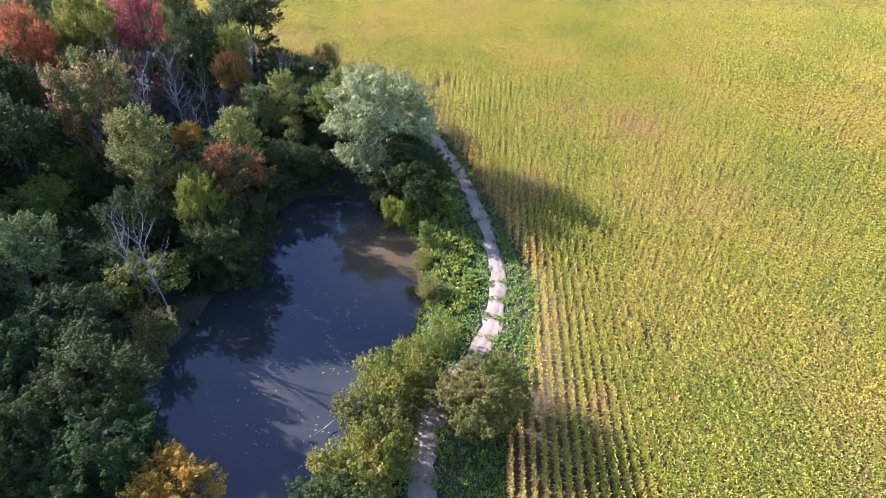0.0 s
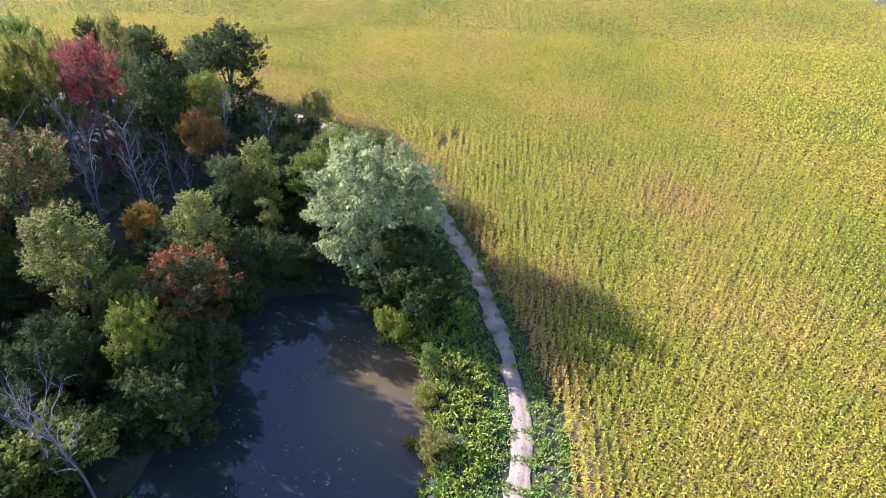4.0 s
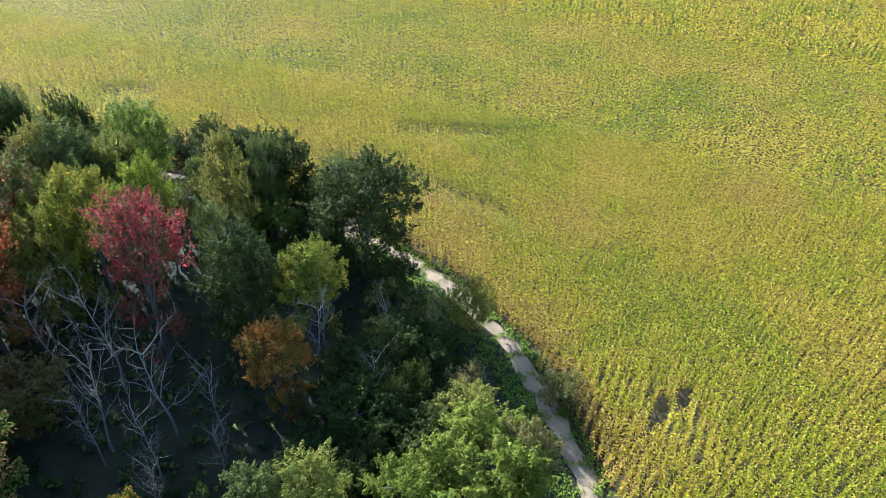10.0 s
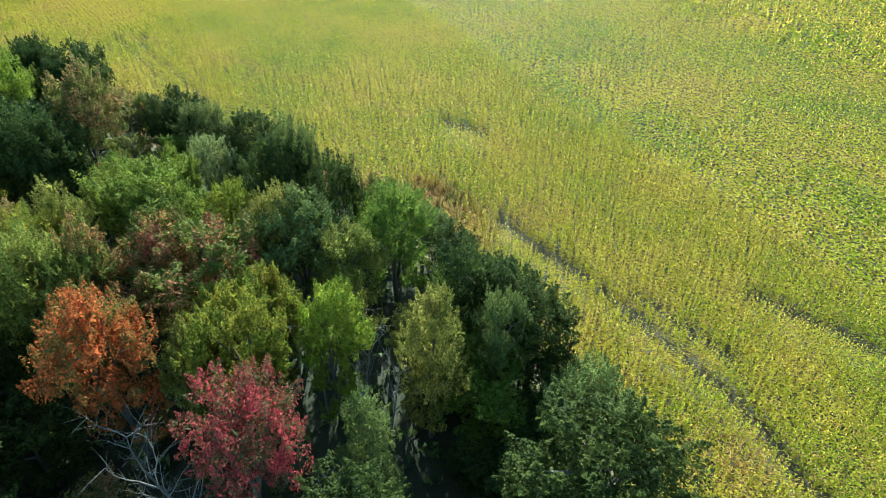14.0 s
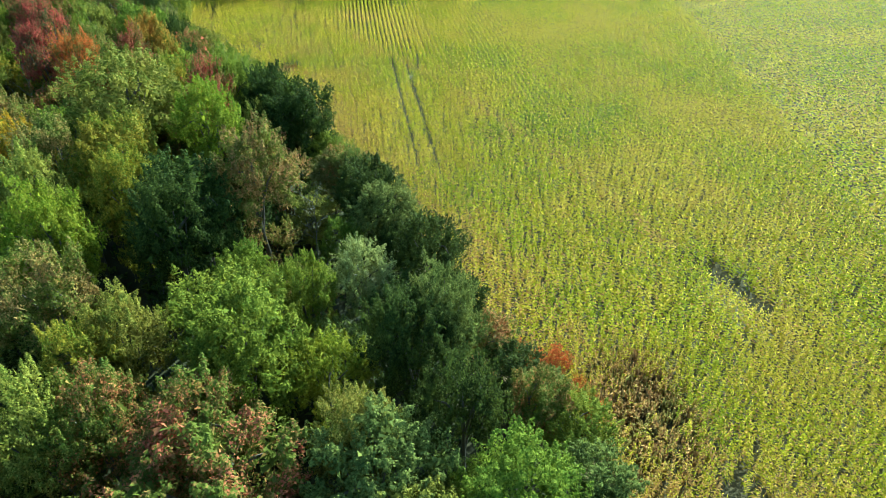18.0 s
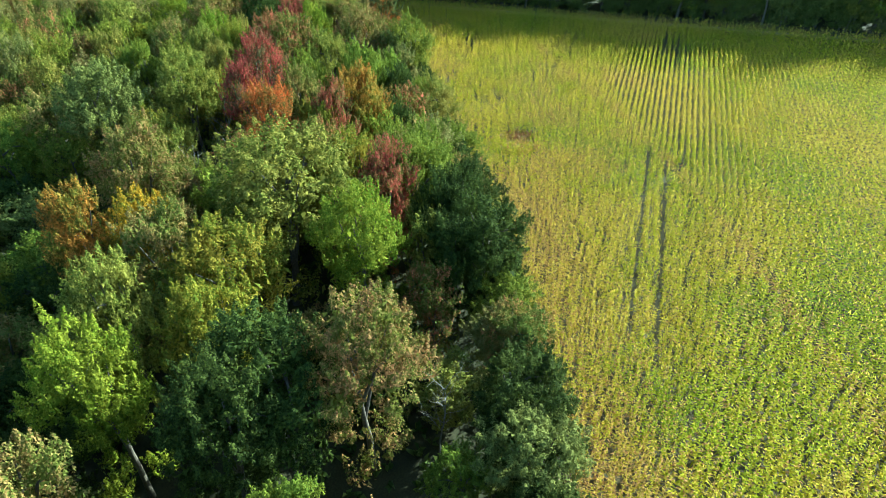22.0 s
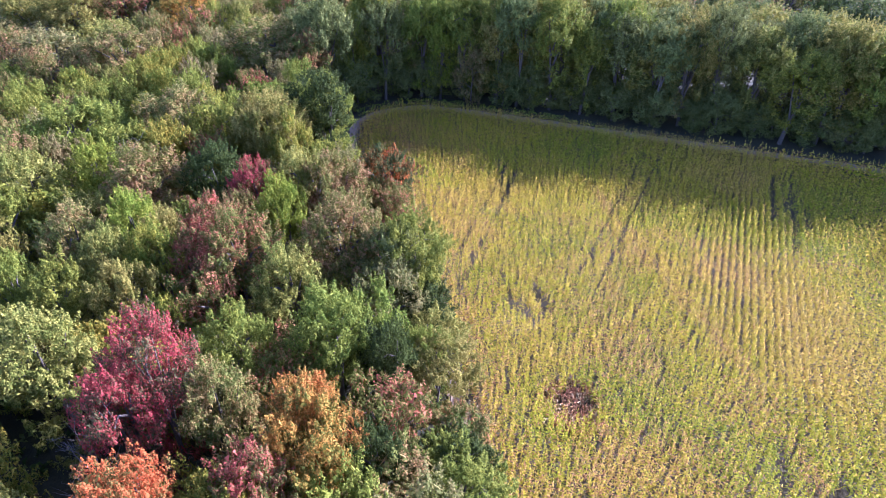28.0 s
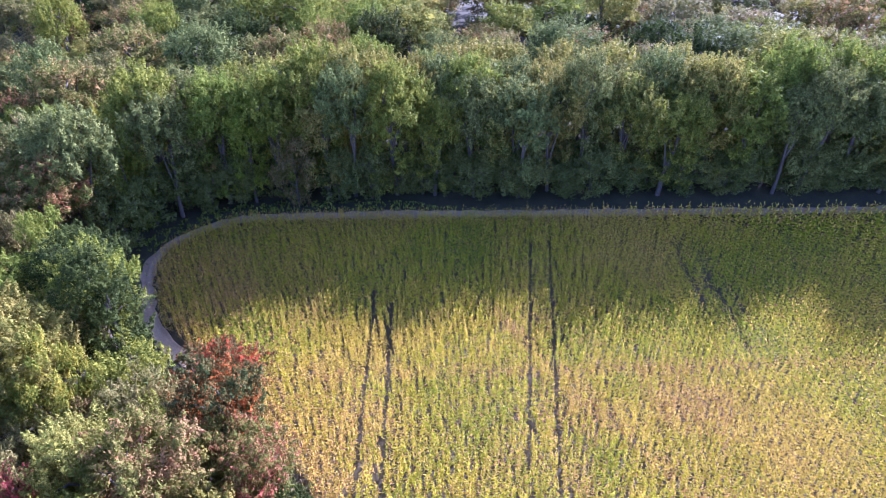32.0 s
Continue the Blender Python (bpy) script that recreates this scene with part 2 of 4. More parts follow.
xs = np.concatenate([[-4000, -1500, -700, -400], np.arange(-300, -40, 3), np.arange(-40, 16, 0.7), np.arange(16, 160, 4), [200, 400, 900, 2000, 4000]])
ys = np.concatenate([[-4000, -1500, -600, -250], np.arange(-120, -6, 4), np.arange(-6, 72, 0.7), np.arange(72, 270, 4), [400, 900, 2000, 4000]])
gx, gy = np.meshgrid(xs, ys)
gz = ground_height(gx.ravel(), gy.ravel())
idx = np.arange(gx.size).reshape(gx.shape)
faces = np.stack([idx[:-1, :-1], idx[:-1, 1:], idx[1:, 1:], idx[1:, :-1]], -1).reshape(-1, 4)
ground = new("ground", raw_mesh("ground", np.stack([gx.ravel(), gy.ravel(), gz], 1), faces, gm, True))
# tilled soil with crop residue on the field's side of the track
ground.data.attributes.new("tilled", 'FLOAT', 'POINT').data.foreach_set("value", (road_frame(gx.ravel(), gy.ravel())[0] > 1.0).astype(np.float32))
tagged(ground, "brown soil and leaf litter under woods and crop", "ground", kind="structure")

# road: a worn sandy track, slightly crowned, with two wheel ruts
rm, rn, rl, rb = material("sandy_track", 0.95)
q1, q2 = noise_node(rn, rl, 0.5, 5), noise_node(rn, rl, 9.0, 6)
k1 = ramp(rn, [(0.3, (0.21, 0.150, 0.088)), (0.7, (0.34, 0.25, 0.150))])
rl.new(q1.outputs["Fac"], k1.inputs[0])
k2 = ramp(rn, [(0.25, (0.62, 0.6, 0.56)), (0.6, (1.1, 1.08, 1.05))])
rl.new(q2.outputs["Fac"], k2.inputs[0])
rl.new(mix(rn, rl, 1.0, k1.outputs[0], k2.outputs[0], 'MULTIPLY'), rb.inputs["Base Color"])
rbp = rn.new("ShaderNodeBump")
rbp.inputs["Strength"].default_value = 0.5
rl.new(q2.outputs["Fac"], rbp.inputs["Height"])
rl.new(rbp.outputs[0], rb.inputs["Normal"])
cols = np.array([-1.0, -0.8, -0.55, -0.3, 0.0, 0.3, 0.55, 0.8, 1.0])
rise = np.array([0.005, 0.06, 0.03, 0.06, 0.09, 0.06, 0.03, 0.06, 0.005])
rng = np.random.default_rng(3)
wob = np.interp(np.arange(len(ROAD_LINE)), np.arange(0, len(ROAD_LINE) + 4, 4), rng.uniform(0.88, 1.18, len(ROAD_LINE) // 4 + 2)[:len(np.arange(0, len(ROAD_LINE) + 4, 4))])
rv = []
for i, p in enumerate(ROAD_LINE):
    jit = rng.uniform(-0.06, 0.06, len(cols)) * np.array([5, 1.5, 1, 1, 1, 1, 1, 1.5, 5])
    for c, z, j in zip(cols, rise, jit):
        w = c * 0.76 * wob[i] + j
        q = p + ROAD_N[i] * w
        rv.append((q[0], q[1], z + 0.02))
ri = np.arange(len(rv)).reshape(len(ROAD_LINE), len(cols))
rf = np.stack([ri[:-1, :-1], ri[:-1, 1:], ri[1:, 1:], ri[1:, :-1]], -1).reshape(-1, 4)
road = new("road", raw_mesh("road", rv, rf, rm, True))
tagged(road, "pale sandy farm track with two worn wheel ruts", "track", kind="structure")

# pond
pm, pn, pl_, pb = material("pond_water", 0.03)
w1 = noise_node(pn, pl_, 0.12, 3)
w2 = ramp(pn, [(0.35, (0.024, 0.026, 0.024)), (0.7, (0.046, 0.042, 0.030))])
pl_.new(w1.outputs["Fac"], w2.inputs[0])
# silt shows through the shallows by the eastern bank
pg = pn.new("ShaderNodeNewGeometry")
pd = pn.new("ShaderNodeVectorMath")
pd.operation = 'DISTANCE'
pd.inputs[1].default_value = (-4.5, 48.5, WATER_Z)
pl_.new(pg.outputs["Position"], pd.inputs[0])
silt = math_node(pn, pl_, 'MULTIPLY_ADD', w1.outputs["Fac"], 8.0)
pl_.new(pd.outputs["Value"], silt.node.inputs[2])
sr = ramp(pn, [(0.0, (1, 1, 1)), (1.0, (0, 0, 0))])
pl_.new(math_node(pn, pl_, 'MULTIPLY', math_node(pn, pl_, 'SUBTRACT', silt, 7.0), 0.16, True), sr.inputs[0])
pl_.new(mix(pn, pl_, sr.outputs[0], w2.outputs[0], (0.085, 0.060, 0.026)), pb.inputs["Base Color"])
pb.inputs["IOR"].default_value = 1.33
w3 = noise_node(pn, pl_, 1.6, 3)
wb = pn.new("ShaderNodeBump")
wb.inputs["Strength"].default_value = 0.02
pl_.new(w3.outputs["Fac"], wb.inputs["Height"])
pl_.new(wb.outputs[0], pb.inputs["Normal"])
px_ = np.linspace(-30, 4, 18)
py_ = np.linspace(4, 66, 30)
wx, wy = np.meshgrid(px_, py_)
wi = np.arange(wx.size).reshape(wx.shape)
wf = np.stack([wi[:-1, :-1], wi[:-1, 1:], wi[1:, 1:], wi[1:, :-1]], -1).reshape(-1, 4)
dd = inside(wx.ravel(), wy.ravel(), POND)
wf = wf[(dd[wf] > -2.2).any(1)]
water = new("water", raw_mesh("water", np.stack([wx.ravel(), wy.ravel(), np.full(wx.size, WATER_Z)], 1), wf, pm))
tagged(water, "still dark pond water reflecting sky and trees", "pond", kind="structure")


# ---- corn ----
def strip_gap(px, py, a, b, w):
    """True where a place lies within w of the line from a to b."""
    dx, dy = b[0] - a[0], b[1] - a[1]
    k = np.clip(((px - a[0]) * dx + (py - a[1]) * dy) / (dx * dx + dy * dy), 0, 1)
    return np.hypot(px - a[0] - k * dx, py - a[1] - k * dy) < w


GAPS = [((16.7, 36.0), (16.9, 38.6), 0.28), ((18.8, 36.2), (19.0, 38.4), 0.28), ((-1.6, 87.4), (-1.2, 90.4), 0.5), ((-0.1, 90.0), (0.3, 91.4), 0.45),
        ((-84.8, 115.4), (-79.4, 118.0), 1.0), ((-61.3, 109.2), (-50.2, 111.4), 0.85), ((-48, 111.8), (-33, 112.9), 0.6), ((-33, 112.9), (-20, 110.2), 0.5),
        ((-41, 124.0), (-27.4, 129.2), 0.75), ((-63.5, 110.5), (-60, 111.6), 0.4), ((-46, 114.2), (-36, 116), 0.5), ((-70.5, 105.5), (-66.5, 106.5), 0.7)]
# wheel lines of the sprayer, in pairs
GAPS += [((-103.4, 85.9), (-138.0, 79.4), 0.22), ((-100.9, 88.8), (-135.3, 82.1), 0.22), ((-173, 73.4), (-186, 71.2), 0.2), ((-172, 75.8), (-186, 73.5), 0.2),
         ((-136, 84.2), (-134.3, 83.4), 0.5), ((-142.6, 52.0), (-141.2, 55.6), 0.55), ((-145.8, 53.5), (-143.0, 56.5), 0.45),
         ((-140, 45.1), (-170, 38.2), 0.2), ((-140, 47.3), (-168, 40.6), 0.2), ((-150, 57.0), (-182, 54.2), 0.18), ((-148, 59.6), (-183, 56.4), 0.18),
         ((-166, 77.3), (-186, 72.0), 0.14), ((-166, 79.3), (-186, 74.2), 0.14)]


def corn_plants(px, py, rng, big, leaves, broad):
    """Arching blades, broad times as wide as usual, and a tassel for every plant: triangles."""
    n = len(px)
    height = rng.uniform(1.75, 2.25, n)
    vs = []
    turn = rng.uniform(0, math.pi, n)
    for k in range(leaves):
        az = turn + k * math.pi + rng.normal(0, 0.7, n)
        z0 = height * (0.30 + 0.66 * k / leaves) + rng.uniform(-0.08, 0.08, n)
        low = 1.25 if k < 4 else 1.0         # broad old blades below
        ln = rng.uniform(0.30, 0.55, n) * big * low * (1.0 - 0.40 * k / leaves)
        w = rng.uniform(0.042, 0.064, n) * big * low * broad
        ca, sa = np.cos(az), np.sin(az)
        root = np.stack([px + ca * 0.03, py + sa * 0.03, z0 + ln * rng.uniform(0.0, 0.25, n)], 1)
        tip = np.stack([px + ca * ln, py + sa * ln, z0 + ln * (rng.uniform(-0.45, 0.20, n) + 0.5 * k / leaves)], 1)
        sd = np.stack([-sa * w, ca * w, rng.normal(0, 0.03, n)], 1)
        vs.append(np.stack([root - sd, root + sd, tip], 1))
    v = np.concatenate(vs).reshape(-1, 3)
    top = np.stack([px + rng.normal(0, 0.05, n), py + rng.normal(0, 0.05, n), height], 1)
    a = rng.uniform(0, 6.28, n)
    w = np.stack([np.cos(a), np.sin(a), np.zeros(n)], 1) * (0.055 * big)
    up = np.stack([rng.normal(0, 0.12, n), rng.normal(0, 0.12, n), rng.uniform(0.14, 0.36, n)], 1) * big
    tassel = np.stack([top - w, top + w, top + up], 1).reshape(-1, 3)
    return v, tassel


def rows_in(x0, x1, y0, y1, along, spacing, step, rng):
    """Planting places in rows through a rectangle, leaving out what isn't crop."""
    u = np.array(along, float) / np.linalg.norm(along)
    w = np.array([-u[1], u[0]])
    c = np.array([(x0 + x1) / 2, (y0 + y1) / 2])
    half = np.hypot(x1 - x0, y1 - y0) / 2
    a = np.arange(math.floor((c @ w - half) / spacing), (c @ w + half) / spacing) * spacing
    b = np.arange(c @ u - half, c @ u + half, step)
    A, B = np.meshgrid(a, b)
    A, B = A.ravel(), B.ravel()
    B = B + rng.uniform(-0.4, 0.4, B.shape) * step
    px, py = u[0] * B + w[0] * A, u[1] * B + w[1] * A
    # rows stand clear in two parts of the field and close up elsewhere
    clear = np.clip((58 - py) / 26, 0, 1) * (px > -10)
    block = np.maximum(px + 154.7, 0) * 0.66 - (py - 65.4) * 0.75
    clear = np.maximum(clear, np.clip(-block / 5 + 0.3, 0, 1) * np.clip((px + 184) / 8, 0, 1) * np.clip((-96 - px) / 14, 0, 1))
    off = rng.normal(0, 1, px.shape) * (np.where(px < -20, 0.10, 0.035) + 0.18 * (1 - clear))
    px, py = px + w[0] * off, py + w[1] * off
    ok = (px >= x0) & (px < x1) & (py >= y0) & (py < y1)
    px, py = px[ok], py[ok]
    rd, _ = road_frame(px, py)
    ok = rd > margin(py, px) + rng.normal(0, 0.2, px.shape)
    for g in GAPS:
        ok &= ~strip_gap(px, py, *g)
    # beaten-down patch
    ok &= np.hypot(px + 133.4, py - 63.2) > rng.uniform(1.2, 3.2, px.shape)
    ok &= (np.hypot((px + 67.8) / 1.1, (py - 104.8) / 0.75) > rng.uniform(2.0, 6.5, px.shape)) | (rng.uniform(0, 1, px.shape) < 0.15)
    return px[ok], py[ok]


def corn_material(name, shift):
    """Maize: green to straw by patches; shift leans it towards straw."""
    m, n, l, b = material(name, 0.7)
    b.inputs["Specular IOR Level"].default_value = 0.03
    g = n.new("ShaderNodeNewGeometry")
    big = noise_node(n, l, 0.055, 4, 0.55)
    mid_ = noise_node(n, l, 0.35, 4, 0.6)
    s = math_node(n, l, 'MULTIPLY_ADD', mid_.outputs["Fac"], 0.55)
    l.new(big.outputs["Fac"], s.node.inputs[2])
    s2 = math_node(n, l, 'MULTIPLY_ADD', g.outputs["Random Per Island"], 0.22)
    s3 = math_node(n, l, 'ADD', s, shift)
    l.new(s3, s2.node.inputs[2])
    r = ramp(n, [(0.60, (0.180, 0.230, 0.014)), (0.80, (0.310, 0.322, 0.017)), (1.00, (0.44, 0.350, 0.022)), (1.0, (0.48, 0.36, 0.05))])
    r.color_ramp.elements[3].position = 1.0
    l.new(s2, r.inputs[0])
    # withered patches
    dry = noise_node(n, l, 0.09, 5, 0.65)
    dry.noise_dimensions = '3D'
    off = n.new("ShaderNodeVectorMath")
    off.operation = 'ADD'
    off.inputs[1].default_value = (37.0, 91.0, 5.0)
    l.new(g.outputs["Position"], off.inputs[0])
    l.new(off.outputs[0], dry.inputs["Vector"])
    d1 = math_node(n, l, 'MULTIPLY_ADD', g.outputs["Random Per Island"], 0.25)
    l.new(dry.outputs["Fac"], d1.node.inputs[2])
    d2 = ramp(n, [(0.76 - shift, (0, 0, 0)), (0.90 - shift, (0.75, 0.75, 0.75))])
    l.new(d1, d2.inputs[0])
    c = mix(n, l, d2.outputs[0], r.outputs[0], (0.42, 0.225, 0.095))
    pick = math_node(n, l, 'FRACT', math_node(n, l, 'MULTIPLY', g.outputs["Random Per Island"], 3.77))
    dead = math_node(n, l, 'GREATER_THAN', pick, 0.90 - 1.8 * shift)
    c = mix(n, l, dead, c, (0.40, 0.215, 0.075))
    hsv = n.new("ShaderNodeHueSaturation")
    own = math_node(n, l, 'MULTIPLY', g.outputs["Random Per Island"], 7.31)
    own = math_node(n, l, 'FRACT', own)
    val = math_node(n, l, 'MULTIPLY_ADD', own, 0.36)
    val.node.inputs[2].default_value = 0.77
    l.new(val, hsv.inputs["Value"])
    l.new(c, hsv.inputs["Color"])
    c = hsv.outputs[0]
    l.new(c, b.inputs["Base Color"])
    tr = n.new("ShaderNodeBsdfTranslucent")
    l.new(c, tr.inputs["Color"])
    mx = n.new("ShaderNodeMixShader")
    mx.inputs[0].default_value = 0.45
    l.new(b.outputs[0], mx.inputs[1])
    l.new(tr.outputs[0], mx.inputs[2])
    l.new(mx.outputs[0], n["Material Output"].inputs["Surface"])
    return m


CORN = corn_material("corn_leaf", 0.0)
TASSEL = leaf_material("corn_tassel", (0.50, 0.45, 0.060), (0.54, 0.40, 0.075), 0.12, 0.45)
CORN_DRY = corn_material("corn_leaf_drying", 0.12)
WITHERED = [(-141, 64, 4), (-128, 69, 6), (-118, 72, 5.5), (-110, 75.5, 5), (-172, 20, 8), (-164, 32, 4), (-100, 80, 5), (-86, 91, 5), (-78, 96, 5), (-70, 102, 5),
            (-24, 104, 5), (-14, 112, 6), (-30, 108, 4), (4, 128, 7), (-152, 42, 4), (-157, 60, 4), (26, 76, 5), (9, 60, 4), (-131, 73.5, 4.5), (-140.7, 75.8, 3), (-159, 70.5, 4), (-167, 24, 5), (-170, 30, 4)]
HEADLAND = [(-170, 50), (-155.6, 63.9), (-145.6, 74.8), (-131.1, 85.8), (-121.6, 92.6), (-113.3, 98), (-102.7, 104.7), (-88, 112)]
ROWS_NEAR, ROWS_FAR = (0.07, 1.0), (0.985, 0.17)
# plots of crop: x0, x1, y0, y1, row direction, row spacing, step along the row, blade size, blades a plant
PLOTS = [
    (-12, 45, 10, 92, ROWS_NEAR, 0.76, 0.15, 0.66, 12),
    (45, 75, 10, 92, ROWS_NEAR, 0.76, 0.21, 0.82, 7),
    (75, 125, 20, 92, ROWS_NEAR, 0.76, 0.40, 1.05, 7),
    (-75, 40, 92, 135, ROWS_FAR, 0.76, 0.17, 0.70, 12),
    (40, 130, 92, 135, ROWS_FAR, 0.76, 0.25, 0.95, 7),
    (-190, -75, 92, 135, ROWS_FAR, 0.76, 0.20, 0.78, 8),
    (-190, 100, 135, 185, ROWS_FAR, 0.78, 0.40, 0.95, 5),
    (-190, 130, 185, 260, ROWS_FAR, 1.1, 0.9, 1.7, 6),
    (-230, -190, 10, 150, ROWS_FAR, 0.76, 0.45, 1.3, 7),
    (-190, -75, 10, 92, ROWS_FAR, 0.76, 0.165, 0.68, 12),
    (130, 220, 20, 260, ROWS_FAR, 1.3, 1.2, 2.2, 7),
]
for i, (x0, x1, y0, y1, along, spacing, step, big, leaves) in enumerate(PLOTS):
    rng = np.random.default_rng(50 + i)
    # where plants stand for several, their blades close the canopy as densely
    broad = min(2.6, max(1.0, 1.15 * spacing * step / (0.0215 * big * big * leaves)))
    px, py = rows_in(x0, x1, y0, y1, along, spacing, step, rng)
    rd, _ = road_frame(px, py)
    outer = rd < margin(py, px) + 1.2 + rng.exponential(1.6, px.shape) + np.where((px < -58) & (px > -125), rng.uniform(2.2, 6.5, px.shape), 0)
    for cx, cy, rad in WITHERED:
        outer |= np.hypot(px - cx, py - cy) < rad * rng.uniform(0.2, 1.25, px.shape)
    # a paler turning row between the headland and the long rows
    for a, b in [*zip(HEADLAND, HEADLAND[1:]), ((-156, 36), (-169, 92))]:
        outer |= strip_gap(px, py, a, b, 0.75) & (rng.uniform(0, 1, px.shape) < 0.8)
    for sel, mat, label in ((~outer, CORN, "ripening yellow-green maize crop in sown rows"), (outer, CORN_DRY, "straw-coloured drying maize along the field's edge")):
        if sel.sum() > 20:
            v, tassel = corn_plants(px[sel], py[sel], rng, big, leaves, broad)
            crop = new("corn_crop", raw_mesh("corn_crop", v, np.arange(len(v)).reshape(-1, 3), mat))
            tagged(crop, label, "corn", kind="stuff")
            part("tassels", raw_mesh("tassels", tassel, np.arange(len(tassel)).reshape(-1, 3), TASSEL), crop, "pale straw-coloured tassels")


# ---- trees ----
def tube(points, radii, sides=6):
    """A tapered tube through the points: verts and quads."""
    points = [Vector(p) for p in points]
    v, f = [], []
    for i, (p, r) in enumerate(zip(points, radii)):
        d = (points[min(i + 1, len(points) - 1)] - points[max(i - 1, 0)]).normalized()
        a = d.orthogonal().normalized()
        b = d.cross(a)
        for k in range(sides):
            t = 2 * math.pi * k / sides
            v.append(p + (a * math.cos(t) + b * math.sin(t)) * r)
    for i in range(len(points) - 1):
        for k in range(sides):
            k2 = (k + 1) % sides
            f.append((i * sides + k, i * sides + k2, (i + 1) * sides + k2, (i + 1) * sides + k))
    return v, f


def tube_mesh(name, tubes, mat):
    V, F = [], []
    for v, f in tubes:
        o = len(V)
        V += [tuple(q) for q in v]
        F += [tuple(i + o for i in q) for q in f]
    return raw_mesh(name, V, F, mat, True)


def wander(p, d, length, steps, rng, bend=0.18, up=0.0):
    pts = [Vector(p)]
    d = Vector(d).normalized()
    for _ in range(steps):
        d = (d + Vector(rng.normal(0, bend, 3)) + Vector((0, 0, up))).normalized()
        pts.append(pts[-1] + d * (length / steps))
    return pts, d


def leaves_on(centers, radii, count, size, rng, tuft, droop=0.0, squash=0.85):
    """Leaf blades gathered in pointed tufts that rise from the outer faces of a set of lobes: triangles. tuft: a tuft's length."""
    centers, radii = np.array(centers), np.array(radii)
    share = radii ** 2 / (radii ** 2).sum()
    tufts_ = 330 if not droop else 420
    per = count // tufts_
    which = rng.choice(len(radii), tufts_, p=share)
    d = rng.normal(0, 1, (tufts_, 3))
    d[:, 2] = np.where(rng.uniform(0, 1, tufts_) < 0.75, np.abs(d[:, 2]), d[:, 2])
    d /= np.linalg.norm(d, axis=1)[:, None]
    reach = radii[which] * rng.uniform(0.70, 1.0, tufts_)
    base = centers[which] + d * reach[:, None] * np.array([1, 1, squash])
    axis = d * 0.75 + np.array([0, 0, 0.1 if droop else 0.75]) + rng.normal(0, 0.22, (tufts_, 3))
    axis /= np.linalg.norm(axis, axis=1)[:, None]
    length = tuft * rng.uniform(0.65, 1.35, tufts_)
    u = rng.uniform(0, 1, (tufts_, per)) ** 0.8
    off = np.cross(rng.normal(0, 1, (tufts_, per, 3)), axis[:, None, :])
    off /= np.linalg.norm(off, axis=2)[:, :, None] + 1e-9
    out_ = (1.0 - 0.93 * u ** 1.5) * length[:, None] * (0.52 if droop else 0.40) * rng.uniform(0.25, 1.0, (tufts_, per)) ** 0.6
    p = base[:, None, :] + axis[:, None, :] * ((u - 0.35) * length[:, None])[:, :, None] + off * out_[:, :, None]
    n = off * 0.55 + axis[:, None, :] * 0.5 + np.array([0, 0, 0.35]) + rng.normal(0, 0.34, (tufts_, per, 3))
    t = off * 0.8 + axis[:, None, :] * 0.6 + rng.normal(0, 0.3, (tufts_, per, 3))
    if droop:
        t = t * (1 - droop) + np.array([0, 0, -1.0]) * droop
    p, n, t = p.reshape(-1, 3), n.reshape(-1, 3), t.reshape(-1, 3)
    n /= np.linalg.norm(n, axis=1)[:, None]
    t -= n * (t * n).sum(1)[:, None]
    t /= np.linalg.norm(t, axis=1)[:, None] + 1e-9
    s = np.cross(n, t)
    ln = size * rng.uniform(0.65, 1.35, len(p))[:, None]
    w = ln * (0.24 if droop else 0.42)
    q = np.stack([p - t * ln * 0.35 - s * w, p - t * ln * 0.35 + s * w, p + t * ln * 0.65], 1)
    # inner foliage, which closes the crown
    m = max(120, count // 12)
    which = rng.choice(len(radii), m, p=share)
    c = centers[which] + rng.normal(0, 1, (m, 3)) * radii[which][:, None] * 0.26
    a, b = rng.normal(0, 1, (m, 3)), rng.normal(0, 1, (m, 3))
    big = size * 1.5
    core = np.stack([c - a * big * 0.5, c + b * big * 0.6, c + (a - b) * big * 0.5], 1)
    return np.concatenate([q, core]).reshape(-1, 3)


def leaf_mesh(name, quads, mat):
    return raw_mesh(name, quads, np.arange(len(quads)).reshape(-1, 3), mat)


